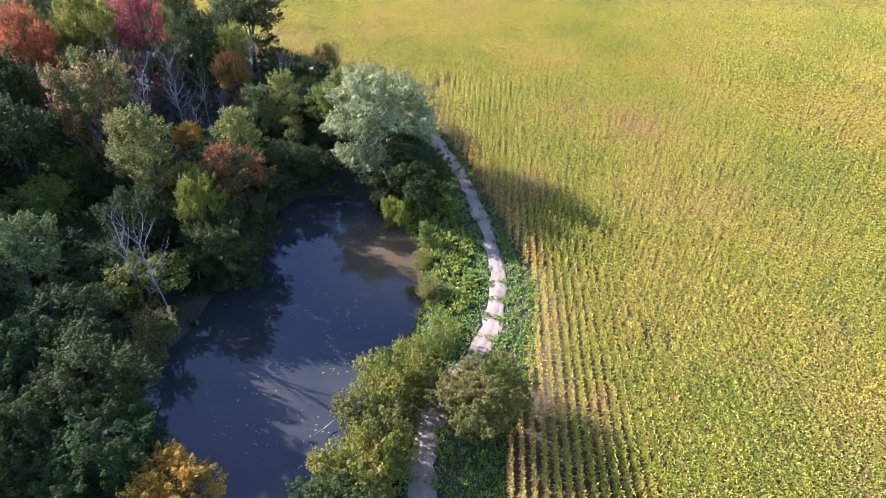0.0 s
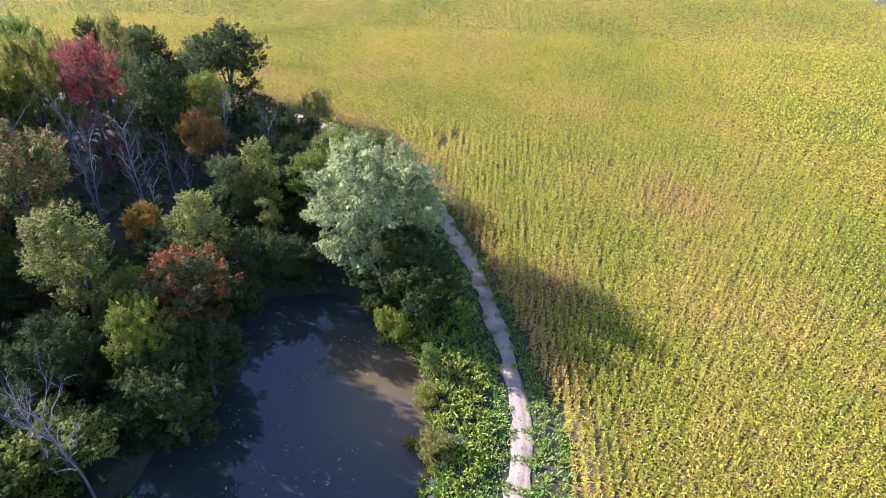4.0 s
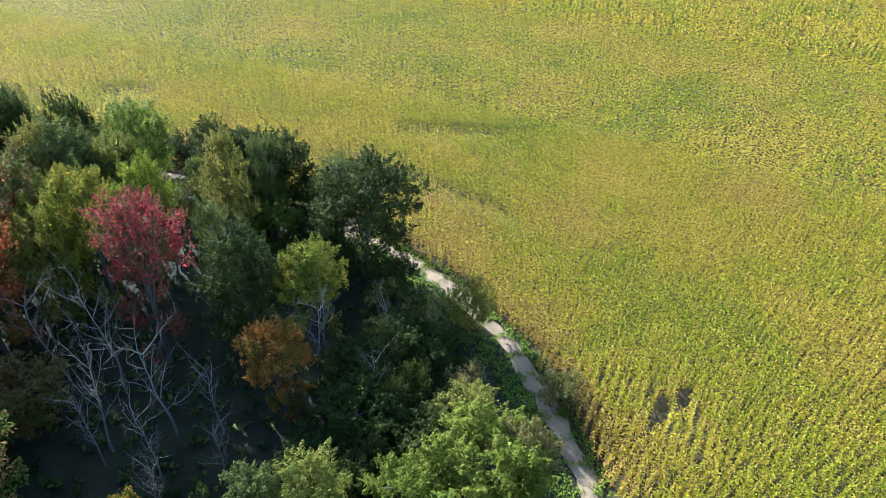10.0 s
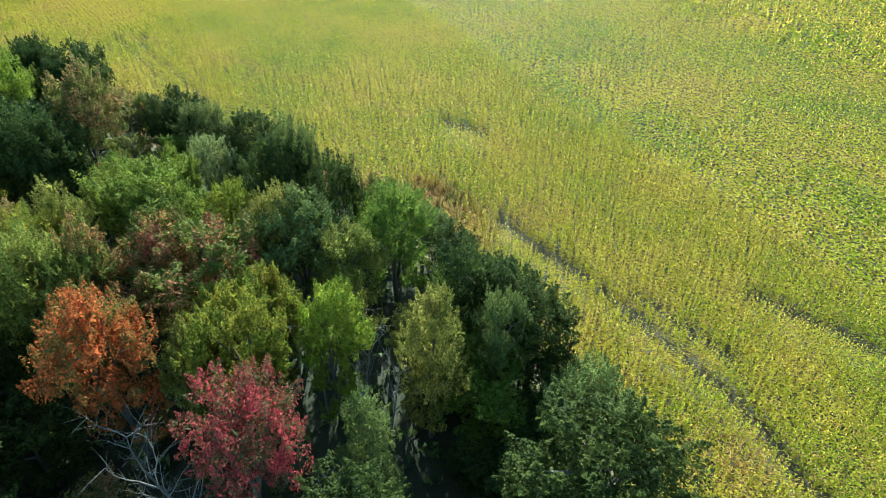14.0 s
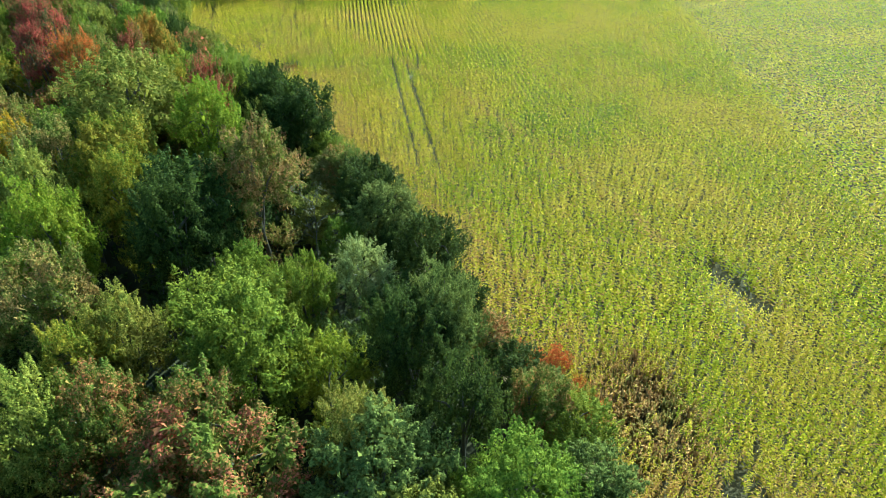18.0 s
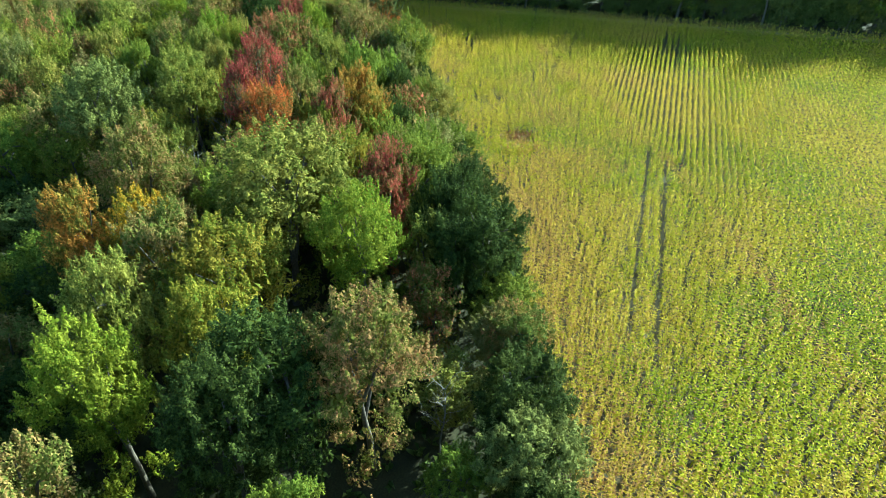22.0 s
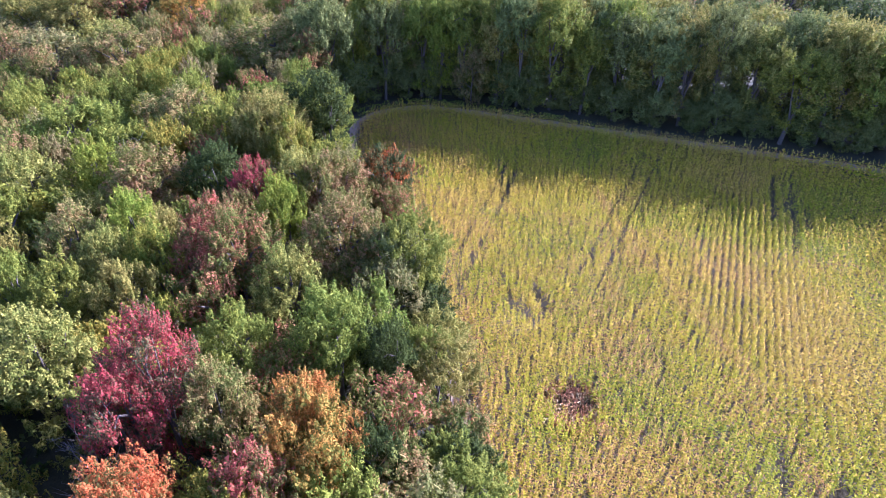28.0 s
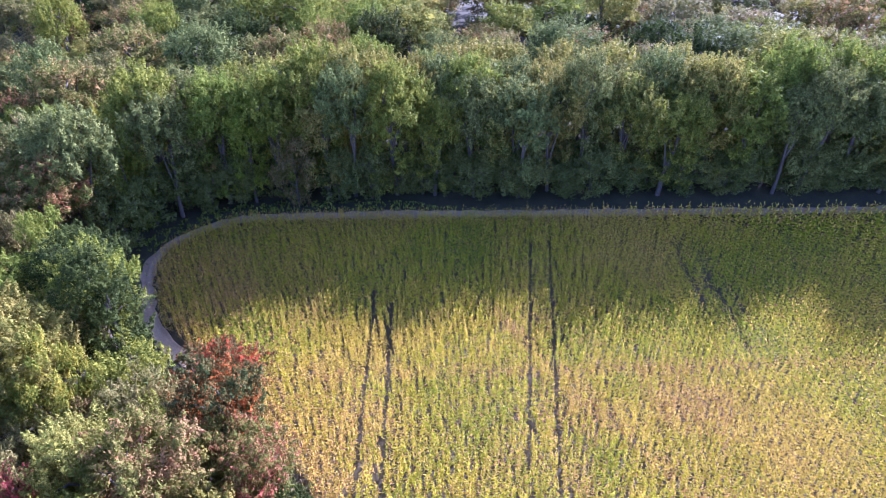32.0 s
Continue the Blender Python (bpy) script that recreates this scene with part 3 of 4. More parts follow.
def broadleaf(name, seed, height, radius, count, size, style="round"):
    """A leafy tree, foot at the origin: trunk, limbs and a crown of leaf sprays."""
    rng = np.random.default_rng(seed)
    tree = new(name)
    low = {"hedge": 0.03, "round": 0.14, "tall": 0.12, "bush": 0.02, "willow": 0.12, "vine": 0.05, "dome": 0.1}[style]
    bole, _ = wander((0, 0, -0.15), (0, 0, 1), height * 0.82, 7, rng, 0.05, 0.05)
    r0 = 0.018 * height + 0.05
    trunk = part("trunk", tube_mesh("trunk", [tube(bole, [r0 * (1 - 0.8 * i / 7) for i in range(8)])], BARK), tree)
    centers, radii = [], []
    lobes = {"hedge": 15, "round": 30, "tall": 18, "bush": 9, "willow": 46, "vine": 9, "dome": 30}[style]
    deep = min(radius * 1.25, height * 0.42)
    lean = rng.uniform(-0.14, 0.14, 2) * radius
    for k in range(lobes if style in ("dome", "round") else 0):
        # most lobes over a dome of uneven outline, the last eight as a skirt below it
        a, up = k * 2.4 + rng.uniform(-0.4, 0.4), 1 - 1.35 * (k + 0.5) / 24
        if k < 24:
            flat_ = math.sqrt(max(0.0, 1 - up * up)) * radius * rng.uniform(0.60, 0.86)
            c = Vector((math.cos(a) * flat_ + lean[0], math.sin(a) * flat_ + lean[1], height - deep + up * deep * rng.uniform(0.60, 0.80)))
            lr = radius * rng.uniform(0.22, 0.38)
        else:
            c = Vector((math.cos(a) * radius * 0.52, math.sin(a) * radius * 0.52, height * (0.16 + 0.05 * (k - 24))))
            lr = radius * rng.uniform(0.22, 0.34)
        centers.append(c)
        radii.append(lr)
    for k in range(0 if style in ("dome", "round") else lobes):
        h = low + (1 - low) * ((k + 0.5) / lobes) ** 0.8
        if style == "tall":
            spread = radius * 0.64 * max(0.12, 1 - abs((h - 0.45) / 0.60) ** 2.2)
        elif style == "vine":
            spread = radius * 0.35
        else:
            spread = radius * 0.70 * math.sqrt(max(0.05, 1 - abs((h - 0.56) / 0.46) ** 2.6))
        a = k * 2.4 + rng.uniform(-0.5, 0.5)
        lr = radius * rng.uniform(0.34, 0.50) * (0.85 if h > 0.9 else 1) * (0.46 if style == "willow" else 1)
        c = Vector((math.cos(a) * spread, math.sin(a) * spread, min(h * height, height - lr * 0.75)))
        centers.append(c)
        radii.append(lr)
    centers.append(Vector((0, 0, height * 0.62)))
    radii.append(radius * 0.5)
    if style != "bush":
        for k in range(5):
            c = centers[min(2 + 2 * k, len(centers) - 1)]
            s = bole[2 + min(k, 4)]
            m_ = (s + c) / 2 + Vector((0, 0, 0.05 * height))
            part("limb", tube_mesh("limb", [tube([s, m_, c], [r0 * 0.45, r0 * 0.3, r0 * 0.1], 5)], BARK), trunk)
    quads = leaves_on(centers, radii, count, size, rng, radius * (0.30 if style == "tall" else 0.21 if style == "willow" else 0.27), 0.35 if style == "willow" else 0.0)
    part("crown", leaf_mesh("crown", quads, LEAF["green"]), tree)
    return tree


def dead_tree(name, seed, height, lean=0.0, fork=4, twigs=9):
    """A leafless grey snag: trunk, forked limbs and their twigs."""
    rng = np.random.default_rng(seed)
    tree = new(name)
    bole, _ = wander((0, 0, -0.2), (lean, 0.3 * lean, 1), height * 0.75, 8, rng, 0.07, 0.03)
    r0 = 0.0078 * height + 0.015
    trunk = part("trunk", tube_mesh("trunk", [tube(bole, [r0 * (1 - 0.78 * i / 8) for i in range(9)])], DEADWOOD), tree)
    for k in range(fork * 3):
        s = bole[3 + k % 6]
        a = k * 2.4 + rng.uniform(-0.4, 0.4)
        ln = height * rng.uniform(0.16, 0.32)
        pts, d = wander(s, (math.cos(a), math.sin(a), rng.uniform(0.9, 2.4)), ln, 5, rng, 0.16, 0.05)
        r1 = r0 * rng.uniform(0.28, 0.45)
        tubes = [tube(pts, [r1 * (1 - 0.85 * i / 5) for i in range(6)], 5)]
        for j in range(twigs):
            q = pts[1 + j % 5]
            dd_ = d + Vector(rng.normal(0, 0.8, 3)) + Vector((0, 0, 0.4))
            tp, _ = wander(q, dd_, ln * rng.uniform(0.25, 0.55), 3, rng, 0.2)
            tubes.append(tube(tp, [r1 * 0.3, r1 * 0.22, r1 * 0.14, r1 * 0.05], 4))
        part("limb", tube_mesh("limb", tubes, DEADWOOD), trunk)
    return tree


LEAF_OF = {}


def plant(key, x, y, height, radius, mat, label, category="tree", group=""):
    """Set a tree of one of the forms at a place, with its own height and crown."""
    form, base_h, base_r = FORMS[key]
    k = height / base_h
    w = min(1.7 * k, max((0.5 if key[:4] in ("tall", "dead", "vine") else 0.62) * k, radius / base_r))
    turn = (x * 37.7 + y * 91.3) % 360
    z = float(ground_height(np.array([x]), np.array([y]))[0]) if x > -45 else 0.0
    m = pose(x, y, z, 0, 0, turn) @ Matrix.Diagonal((w, w, k, 1))
    if key in USED:
        t = copy_thing(form, m @ Matrix.Diagonal((*(1 / v for v in form.scale), 1)))
    else:
        t = form
        t.matrix_basis = m
        USED.add(key)
    if mat:
        LEAF_OF[t.name] = LEAF[mat]
    return tagged(t, label, category, group)


USED = set()
FORMS = {}
for i in range(5):
    FORMS["round%d" % i] = (broadleaf("broadleaf_tree", 100 + i, 14, 4.2, 30000, 0.14), 14, 4.0)
for i in range(3):
    FORMS["tall%d" % i] = (broadleaf("tall_tree", 200 + i, 15, 3.6, 26000, 0.14, "tall"), 15, 3.4)
for i in range(3):
    FORMS["bush%d" % i] = (broadleaf("shrub", 300 + i, 4, 2.2, 9000, 0.105, "bush"), 4, 2.2)
FORMS["willow"] = (broadleaf("willow_tree", 400, 11, 6.2, 60000, 0.17, "willow"), 11, 6.2)
FORMS["vine"] = (broadleaf("vine_clad_snag", 500, 7, 1.6, 6500, 0.11, "vine"), 7, 1.3)
for i in range(3):
    FORMS["far%d" % i] = (broadleaf("wood_tree", 600 + i, 15, 4.6, 15000, 0.195, "dome"), 15, 4.4)
for i in range(3):
    FORMS["front%d" % i] = (broadleaf("wood_edge_tree", 630 + i, 15, 4.6, 17000, 0.195, "dome"), 15, 4.4)
for i in range(2):
    FORMS["dome%d" % i] = (broadleaf("maple_tree", 620 + i, 16, 4.2, 26000, 0.135, "dome"), 16, 4.0)
for i in range(3):
    FORMS["fill%d" % i] = (broadleaf("understory_tree", 650 + i, 10, 3.6, 15000, 0.155, "hedge"), 10, 3.4)
for i in range(4):
    FORMS["dead%d" % i] = (dead_tree("dead_tree", 700 + i, 12, 0.03 * i), 12, 3)


def stand(where, mat, look_words, rows):
    """Trees of one leaf colour in one part of the wood: form, x, y, height, crown radius."""
    for form, x, y, h, r in rows:
        n_forms = {"round": 5, "tall": 3, "bush": 3, "far": 3, "dome": 2}.get(form)
        key = form + (str(int(abs(x * 7 + y * 13)) % n_forms) if n_forms else "")
        kind = {"bush": "shrub", "willow": "weeping willow", "vine": "vine-clad snag"}.get(form, "tree")
        plant(key, x, y, h, r, mat, look_words + " " + kind + " " + where, "shrub" if form == "bush" else "tree")
        placed.append((x, y, r))


placed = []
stand("beside the pond and the first bend", "silver", "silvery grey-green", [("willow", -7.6, 63.8, 11.8, 7.3)])
stand("beside the pond and the first bend", "redred", "rust-red and green", [("round", -20.6, 51.8, 9.6, 3.6)])
stand("beside the pond and the first bend", "green", "full green", [("round", -11.7, 74.6, 9, 4.1), ("round", -14.8, 72.2, 8, 2.5), ("round", -8.1, 74.6, 6.5, 2.1), ("bush", -25.1, 39.7, 5, 3.5), ("vine", -1.7, 50.5, 3, 1.1), ("bush", -0.3, 35.7, 3, 2.0)])
stand("beside the pond and the first bend", "thicket", "dense dull green", [("round", 2.6, 28.2, 6.2, 3.3), ("bush", -4.3, 26.4, 5.0, 2.8), ("bush", -1.6, 30.6, 3.6, 2.2)])
stand("beside the pond and the first bend", "olive", "olive-green", [("tall", -28.6, 51.8, 12.5, 3.4), ("tall", -22.5, 60.5, 9, 2.7), ("tall", -19.4, 69.2, 10, 2.3), ("round", -13.7, 80.1, 6.5, 2.6), ("bush", -17.9, 91.4, 6, 2.2), ("bush", -20.6, 80.7, 4.5, 2.1), ("bush", -18.9, 82.6, 4, 1.4), ("vine", -17.4, 64.6, 6.5, 1.2), ("bush", -1.2, 42.8, 2.2, 1.3), ("bush", -3.5, 23.0, 3, 1.8)])
stand("beside the pond and the first bend", "gold", "golden-yellow", [("round", -29.3, 64.4, 6, 1.9), ("round", -15.6, 20.2, 7.0, 2.8)])
stand("beside the pond and the first bend", "blue", "bluish-green", [("tall", -22, 67.8, 9, 2), ("round", -33.0, 37.6, 11, 3.8)])
# on the west shore this leaf colour also carries the shade of the hollow
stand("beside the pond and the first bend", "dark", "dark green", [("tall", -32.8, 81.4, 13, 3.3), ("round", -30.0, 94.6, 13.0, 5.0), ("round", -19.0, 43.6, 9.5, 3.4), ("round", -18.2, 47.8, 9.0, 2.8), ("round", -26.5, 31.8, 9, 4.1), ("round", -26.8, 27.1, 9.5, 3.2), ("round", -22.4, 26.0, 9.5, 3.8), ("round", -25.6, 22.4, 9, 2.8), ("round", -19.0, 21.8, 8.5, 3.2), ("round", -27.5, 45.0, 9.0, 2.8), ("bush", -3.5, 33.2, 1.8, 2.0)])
stand("beside the pond and the first bend", "orange", "orange-turning", [("round", -27.3, 77.5, 9.5, 2.4)])
stand("beside the pond and the first bend", "dull", "brownish half-bare", [("round", -9.6, 77.8, 8.0, 2.2), ("bush", -8.8, 87.3, 3, 1.7), ("bush", -21.1, 88.6, 5, 1.8), ("bush", -15.3, 83.6, 4, 1.7)])
stand("beside the pond and the first bend", "lime", "bright lime-green", [("round", -22.2, 46.8, 9.8, 2.3), ("round", -25.1, 53.0, 7, 2.5), ("bush", -5.1, 54.3, 4.2, 1.3)])
stand("beside the pond and the first bend", "yellow", "yellow-green", [("round", -29.8, 85.2, 11.0, 3.0), ("bush", -1.9, 47.6, 2.0, 1.0), ("bush", -2.3, 44.0, 1.8, 1.1), ("bush", -3.6, 29.6, 5.2, 2.4), ("bush", -2.4, 33.2, 3.4, 1.6), ("bush", -3.8, 24.5, 4.8, 2.2), ("bush", -6.0, 23.2, 3.6, 2.2)])
stand("beside the pond and the first bend", "thicket", "reddish green", [("bush", 4.7, 29.9, 5, 2.0)])
stand("in the near end of the wood", "redtip", "red-tipped green", [("round", -37.2, 60.6, 15.5, 4.2), ("round", -55.0, 79.0, 15, 5.0), ("round", -58.6, 71.1, 15, 3.0), ("round", -57.9, 77.0, 15, 3.2), ("round", -65.1, 96.4, 8.5, 2.1)])
stand("in the near end of the wood", "crimson", "deep crimson", [("dome", -38.8, 77.8, 17.0, 3.0)])
stand("in the near end of the wood", "dark", "dark green", [("tall", -47.1, 95.6, 12.5, 2.6), ("round", -65.8, 88.1, 15, 3.0), ("round", -61.1, 91.4, 14.5, 2.5)])
stand("in the near end of the wood", "blue", "bluish-green", [("round", -41.6, 96.1, 12.5, 2.0), ("round", -56.2, 86.4, 14, 4.0), ("tall", -38.0, 84.3, 12, 1.9), ("round", -67.8, 90.0, 15, 2.2)])
stand("in the near end of the wood", "red", "scarlet-orange", [("round", -49.4, 72.1, 16, 3.4)])
stand("in the near end of the wood", "yellow", "yellow-green", [("round", -45.9, 79.6, 16.5, 2.9), ("round", -50.5, 82.0, 13.5, 2.6), ("round", -62.4, 69.0, 15, 1.8), ("round", -50.3, 78.4, 13, 2.5)])
stand("in the near end of the wood", "lime", "bright lime-green", [("round", -46.2, 85.2, 14, 2.5), ("round", -64.3, 82.7, 12, 2.8)])
stand("in the near end of the wood", "green", "full green", [("round", -56.2, 94.6, 13, 3.4), ("round", -42.7, 97.6, 8.5, 2.2), ("round", -67.1, 75.6, 14, 4.6), ("round", -50.5, 97.5, 7.5, 2.2), ("round", -64.8, 77.1, 15, 3.8)])
stand("in the near end of the wood", "olive", "olive-green", [("tall", -41.6, 90.5, 14.5, 2.2), ("round", -48.4, 77.1, 13, 2.4), ("round", -52.8, 89.1, 13, 3.1), ("round", -57.4, 68.7, 16, 2.1), ("round", -64.3, 70.0, 15, 1.8), ("round", -58.2, 85.3, 14, 2.1)])
stand("in the middle of the wood", "silver", "silvery grey-green", [("round", -75.9, 83.3, 10.5, 2.6)])
stand("in the middle of the wood", "russet", "russet and olive", [("round", -66.8, 64.6, 17, 3.4), ("round", -82.8, 73.4, 17, 3.8), ("round", -84.4, 56.1, 17, 3.6), ("round", -90.5, 45.3, 18, 3.7)])
stand("in the middle of the wood", "dark", "dark green", [("round", -79.1, 69.5, 16, 4.3), ("round", -99.4, 73.7, 14, 4.1), ("round", -86.5, 82.6, 9.5, 3.1), ("round", -81.3, 86.0, 8.5, 2.2), ("round", -75.4, 68.8, 16, 3.3), ("round", -97.7, 72.5, 13, 2.4)])
stand("in the middle of the wood", "lime", "bright lime-green", [("round", -73.8, 61.3, 17, 2.6), ("round", -93.4, 66.6, 16, 3.4)])
stand("in the middle of the wood", "yellow", "yellow-green", [("round", -85.1, 61.1, 17, 4.1), ("round", -80.8, 63.5, 16, 3.0)])
stand("in the middle of the wood", "green", "full green", [("round", -81.9, 80.7, 8.5, 1.9), ("round", -73.6, 75.3, 12, 2.7), ("round", -72.6, 79.7, 12, 1.8)])
stand("in the middle of the wood", "orange", "orange-turning", [("round", -83.8, 45.8, 16, 1.8)])
stand("in the middle of the wood", "olive", "broad green and yellowing", [("round", -94.1, 57.3, 18, 5.8)])
stand("in the middle of the wood", "gold", "golden-yellow", [("round", -86.0, 51.7, 16, 1.8)])
stand("in the middle of the wood", "dull", "brownish half-bare", [("round", -94.2, 77.4, 7.5, 2.6)])
stand("in the middle of the wood", "olive", "olive-green", [("round", -78.7, 57.0, 17, 2.2)])
stand("towards the far end of the wood", "dark", "dark green", [("round", -103.9, 69.3, 14, 2.8), ("round", -101.8, 69.1, 14, 2.3), ("round", -123.0, 51.4, 13, 2.2), ("round", -116.0, 55.5, 12, 1.6)])
stand("towards the far end of the wood", "crimtip", "crimson-tinged", [("round", -102.5, 63.0, 15, 2.4), ("round", -100.6, 63.7, 14, 1.9), ("round", -108.3, 52.2, 16, 2.2), ("round", -122.5, 30.6, 15, 1.8)])
stand("towards the far end of the wood", "redtip", "red-tipped green", [("round", -103.5, 54.9, 15, 2.8), ("round", -101.8, 55.3, 15, 2.5)])
stand("towards the far end of the wood", "green", "full green", [("round", -108.4, 63.0, 14, 2.9), ("round", -105.5, 64.2, 14, 3.4), ("round", -116.4, 41.9, 15, 2.8), ("round", -121.4, 47.3, 15, 3.3), ("round", -119.1, 59.1, 8.5, 2.5), ("round", -113.2, 25.5, 14.5, 2.9), ("round", -111.8, 20.3, 14.5, 2.7)])
stand("towards the far end of the wood", "orange", "orange-turning", [("round", -114.1, 51.8, 16, 2.7), ("round", -112.7, 52.8, 16.5, 2.4)])
stand("towards the far end of the wood", "blue", "bluish-green", [("round", -100.2, 28.6, 17, 4.5)])
stand("towards the far end of the wood", "yellow", "yellow-green", [("round", -103.2, 58.7, 15, 2.7), ("round", -106.7, 52.2, 15, 2.2), ("round", -120.3, 28.1, 15, 2.3)])
stand("towards the far end of the wood", "olive", "olive-green", [("round", -107.9, 32.6, 16, 3.7), ("round", -122.5, 26.4, 15, 2.9), ("round", -121.9, 4.9, 15, 4.0), ("round", -116.2, 29.7, 14.5, 2.9), ("round", -118.1, 24.4, 15, 2.5)])
stand("towards the far end of the wood", "crimson", "deep crimson", [("dome", -110.6, 41.2, 18.7, 2.8), ("dome", -107.8, 42.0, 16.8, 1.9)])
stand("towards the far end of the wood", "red", "scarlet-orange", [("dome", -103.9, 48.9, 17.4, 2.1)])
stand("towards the far end of the wood", "russet", "russet and olive", [("round", -111.9, 45.9, 15, 2.3), ("round", -118.3, 18.7, 15, 3.2)])
stand("towards the far end of the wood", "lime", "bright lime-green", [("round", -122.4, 22.7, 15, 3.0)])
stand("at the wood corner by the track", "blue", "bluish-green", [("round", -133.3, 44.6, 13.5, 3.2)])
stand("at the wood corner by the track", "green", "full green", [("round", -126.8, 52.4, 9.5, 2.0), ("round", -133.1, -3.2, 15, 5.3), ("round", -179.5, -5.0, 15, 3.5)])
stand("at the wood corner by the track", "lime", "bright lime-green", [("round", -134.1, 45.5, 8.5, 2.3), ("round", -132.0, 31.9, 15, 2.2), ("round", -127.2, 9.0, 15, 3.3)])
stand("at the wood corner by the track", "redtip", "red-tipped green", [("round", -125.4, 33.2, 15.5, 3.9), ("round", -142.9, 36.3, 11, 2.6), ("round", -169.3, -46.5, 16, 5.9), ("round", -167.5, 1.8, 15, 4.5)])
stand("at the wood corner by the track", "russet", "russet and olive", [("round", -132.7, 39.8, 15, 4.1), ("round", -129.1, 15.2, 15, 4.6), ("round", -142.4, 4.6, 15, 5.2), ("round", -138.6, 32.5, 15, 3.9), ("round", -152.3, -21.7, 16, 6.3), ("round", -167.2, -5.4, 16, 7.3)])
stand("at the wood corner by the track", "olive", "olive-green", [("round", -145.1, 16.4, 16, 4.9), ("round", -125.0, 39.6, 14.5, 3.0), ("round", -138.0, 29.3, 15, 3.4), ("round", -143.7, 19.2, 16, 4.0), ("round", -160.5, -48.7, 16, 6.1)])
stand("at the wood corner by the track", "dark", "dark green", [("tall", -151.8, 20.6, 16, 3.4), ("round", -134.4, 20.7, 14.5, 3.5)])
stand("at the wood corner by the track", "crimtip", "crimson-tinged", [("round", -125.8, 28.2, 15, 2.1), ("round", -134.2, 26.2, 15, 1.9)])
stand("at the wood corner by the track", "yellow", "yellow-green", [("round", -150.0, -10.2, 15, 3.6), ("round", -143.5, 21.5, 15, 2.8)])
stand("at the wood corner by the track", "orange", "orange-turning", [("round", -173.7, -32.5, 16, 5.8)])
stand("beyond the end of the field", "dull", "brownish half-bare", [("far", -185.8, 7.2, 17.5, 5.7)])
stand("beyond the end of the field", "lime", "bright lime-green", [("far", -185.9, 16.3, 16.5, 3.5)])
stand("beyond the end of the field", "russet", "russet and olive", [("far", -190.4, -13.1, 17, 5.5), ("far", -207.6, -13.1, 17.5, 6.3)])
stand("beyond the end of the field", "blue", "bluish-green", [("far", -208.2, -1.6, 17.5, 6.3), ("far", -194.3, 51.5, 17.5, 5.0), ("far", -221.7, 54.3, 17.5, 6.3)])
stand("beyond the end of the field", "olive", "olive-green", [("far", -189.4, 25.6, 17.5, 5.0), ("far", -198.1, 15.5, 17.5, 5.6), ("far", -194.2, 30.0, 17.5, 5.2), ("far", -205.5, 41.5, 17.5, 5.7), ("far", -211.4, 45.6, 17.5, 5.9), ("far", -212.2, 63.7, 17.5, 5.8), ("far", -211.1, 71.5, 17.5, 5.6), ("far", -203.1, 76.4, 17.5, 5.2), ("far", -225.3, 89.7, 17.5, 6.1), ("far", -215.5, 94.9, 17.5, 5.6)])
stand("at the bend of the track", "green", "tall full green", [("round", -154.2, 17.6, 15.5, 3.4), ("round", -134.0, 46.0, 14.5, 3.8)])
stand("at the bend of the track", "redred", "rust-red and dark green", [("round", -145.5, 34.6, 13.5, 3.4)])
stand("on the bank beside the track", "dark", "dense dark green", [("round", -2.6, 56.0, 7.5, 3.4), ("round", -4.0, 60.5, 7.0, 2.8)])
stand("beside the pond", "russet", "dull orange-brown", [("bush", -22.3, 34.7, 5, 1.7)])
stand("towards the far end of the wood", "orange", "orange-topped", [("dome", -113.5, 52.1, 15.8, 2.2)])
stand("at the wood's far corner", "redred", "dark rust-tipped", [("round", -150.0, 30.4, 9.0, 4.0)])
stand("at the wood's far corner", "dark", "dark green", [("dome", -157.3, 13.1, 13.5, 4.5)])
stand("beside the thin patch of crop", "red", "scarlet", [("bush", -71.8, 96.6, 3.4, 1.4), ("bush", -71.9, 98.9, 2.8, 1.2), ("bush", -68.9, 100.3, 2.6, 1.1), ("bush", -67.6, 101.2, 2.0, 0.9)])


# leafless snags: x, y, height
for i, (x, y, h) in enumerate([(-22.8, 38.3, 11.5), (-25.2, 39.0, 10.5), (-36.5, 69.5, 12), (-33.5, 72.5, 13), (-30.5, 74, 9), (-27.2, 70.5, 8.5), (-29.6, 66.8, 8), (-28, 84, 10),
                               (-23.5, 86.5, 7), (-37.5, 82, 9), (-43, 88, 10), (-46.5, 87, 11), (-93.5, 79.5, 7), (-98, 43, 12), (-104.8, 40.5, 13), (-86, 77, 9), (-127.5, 54.2, 8), (-132, 8, 14),
                               (-40.2, 74.2, 13), (-44.6, 73, 12), (-26.7, 81, 11), (-36, 68.4, 9), (-21.4, 79.6, 8), (-47, 84.5, 11), (-31.5, 69, 9)]):
    plant("dead%d" % (i % 4), x, y, h, h * 0.25, None, "bare grey dead tree standing in the wood")
    placed.append((x, y, 3.2 if y < 45 and x > -30 else 1.2))

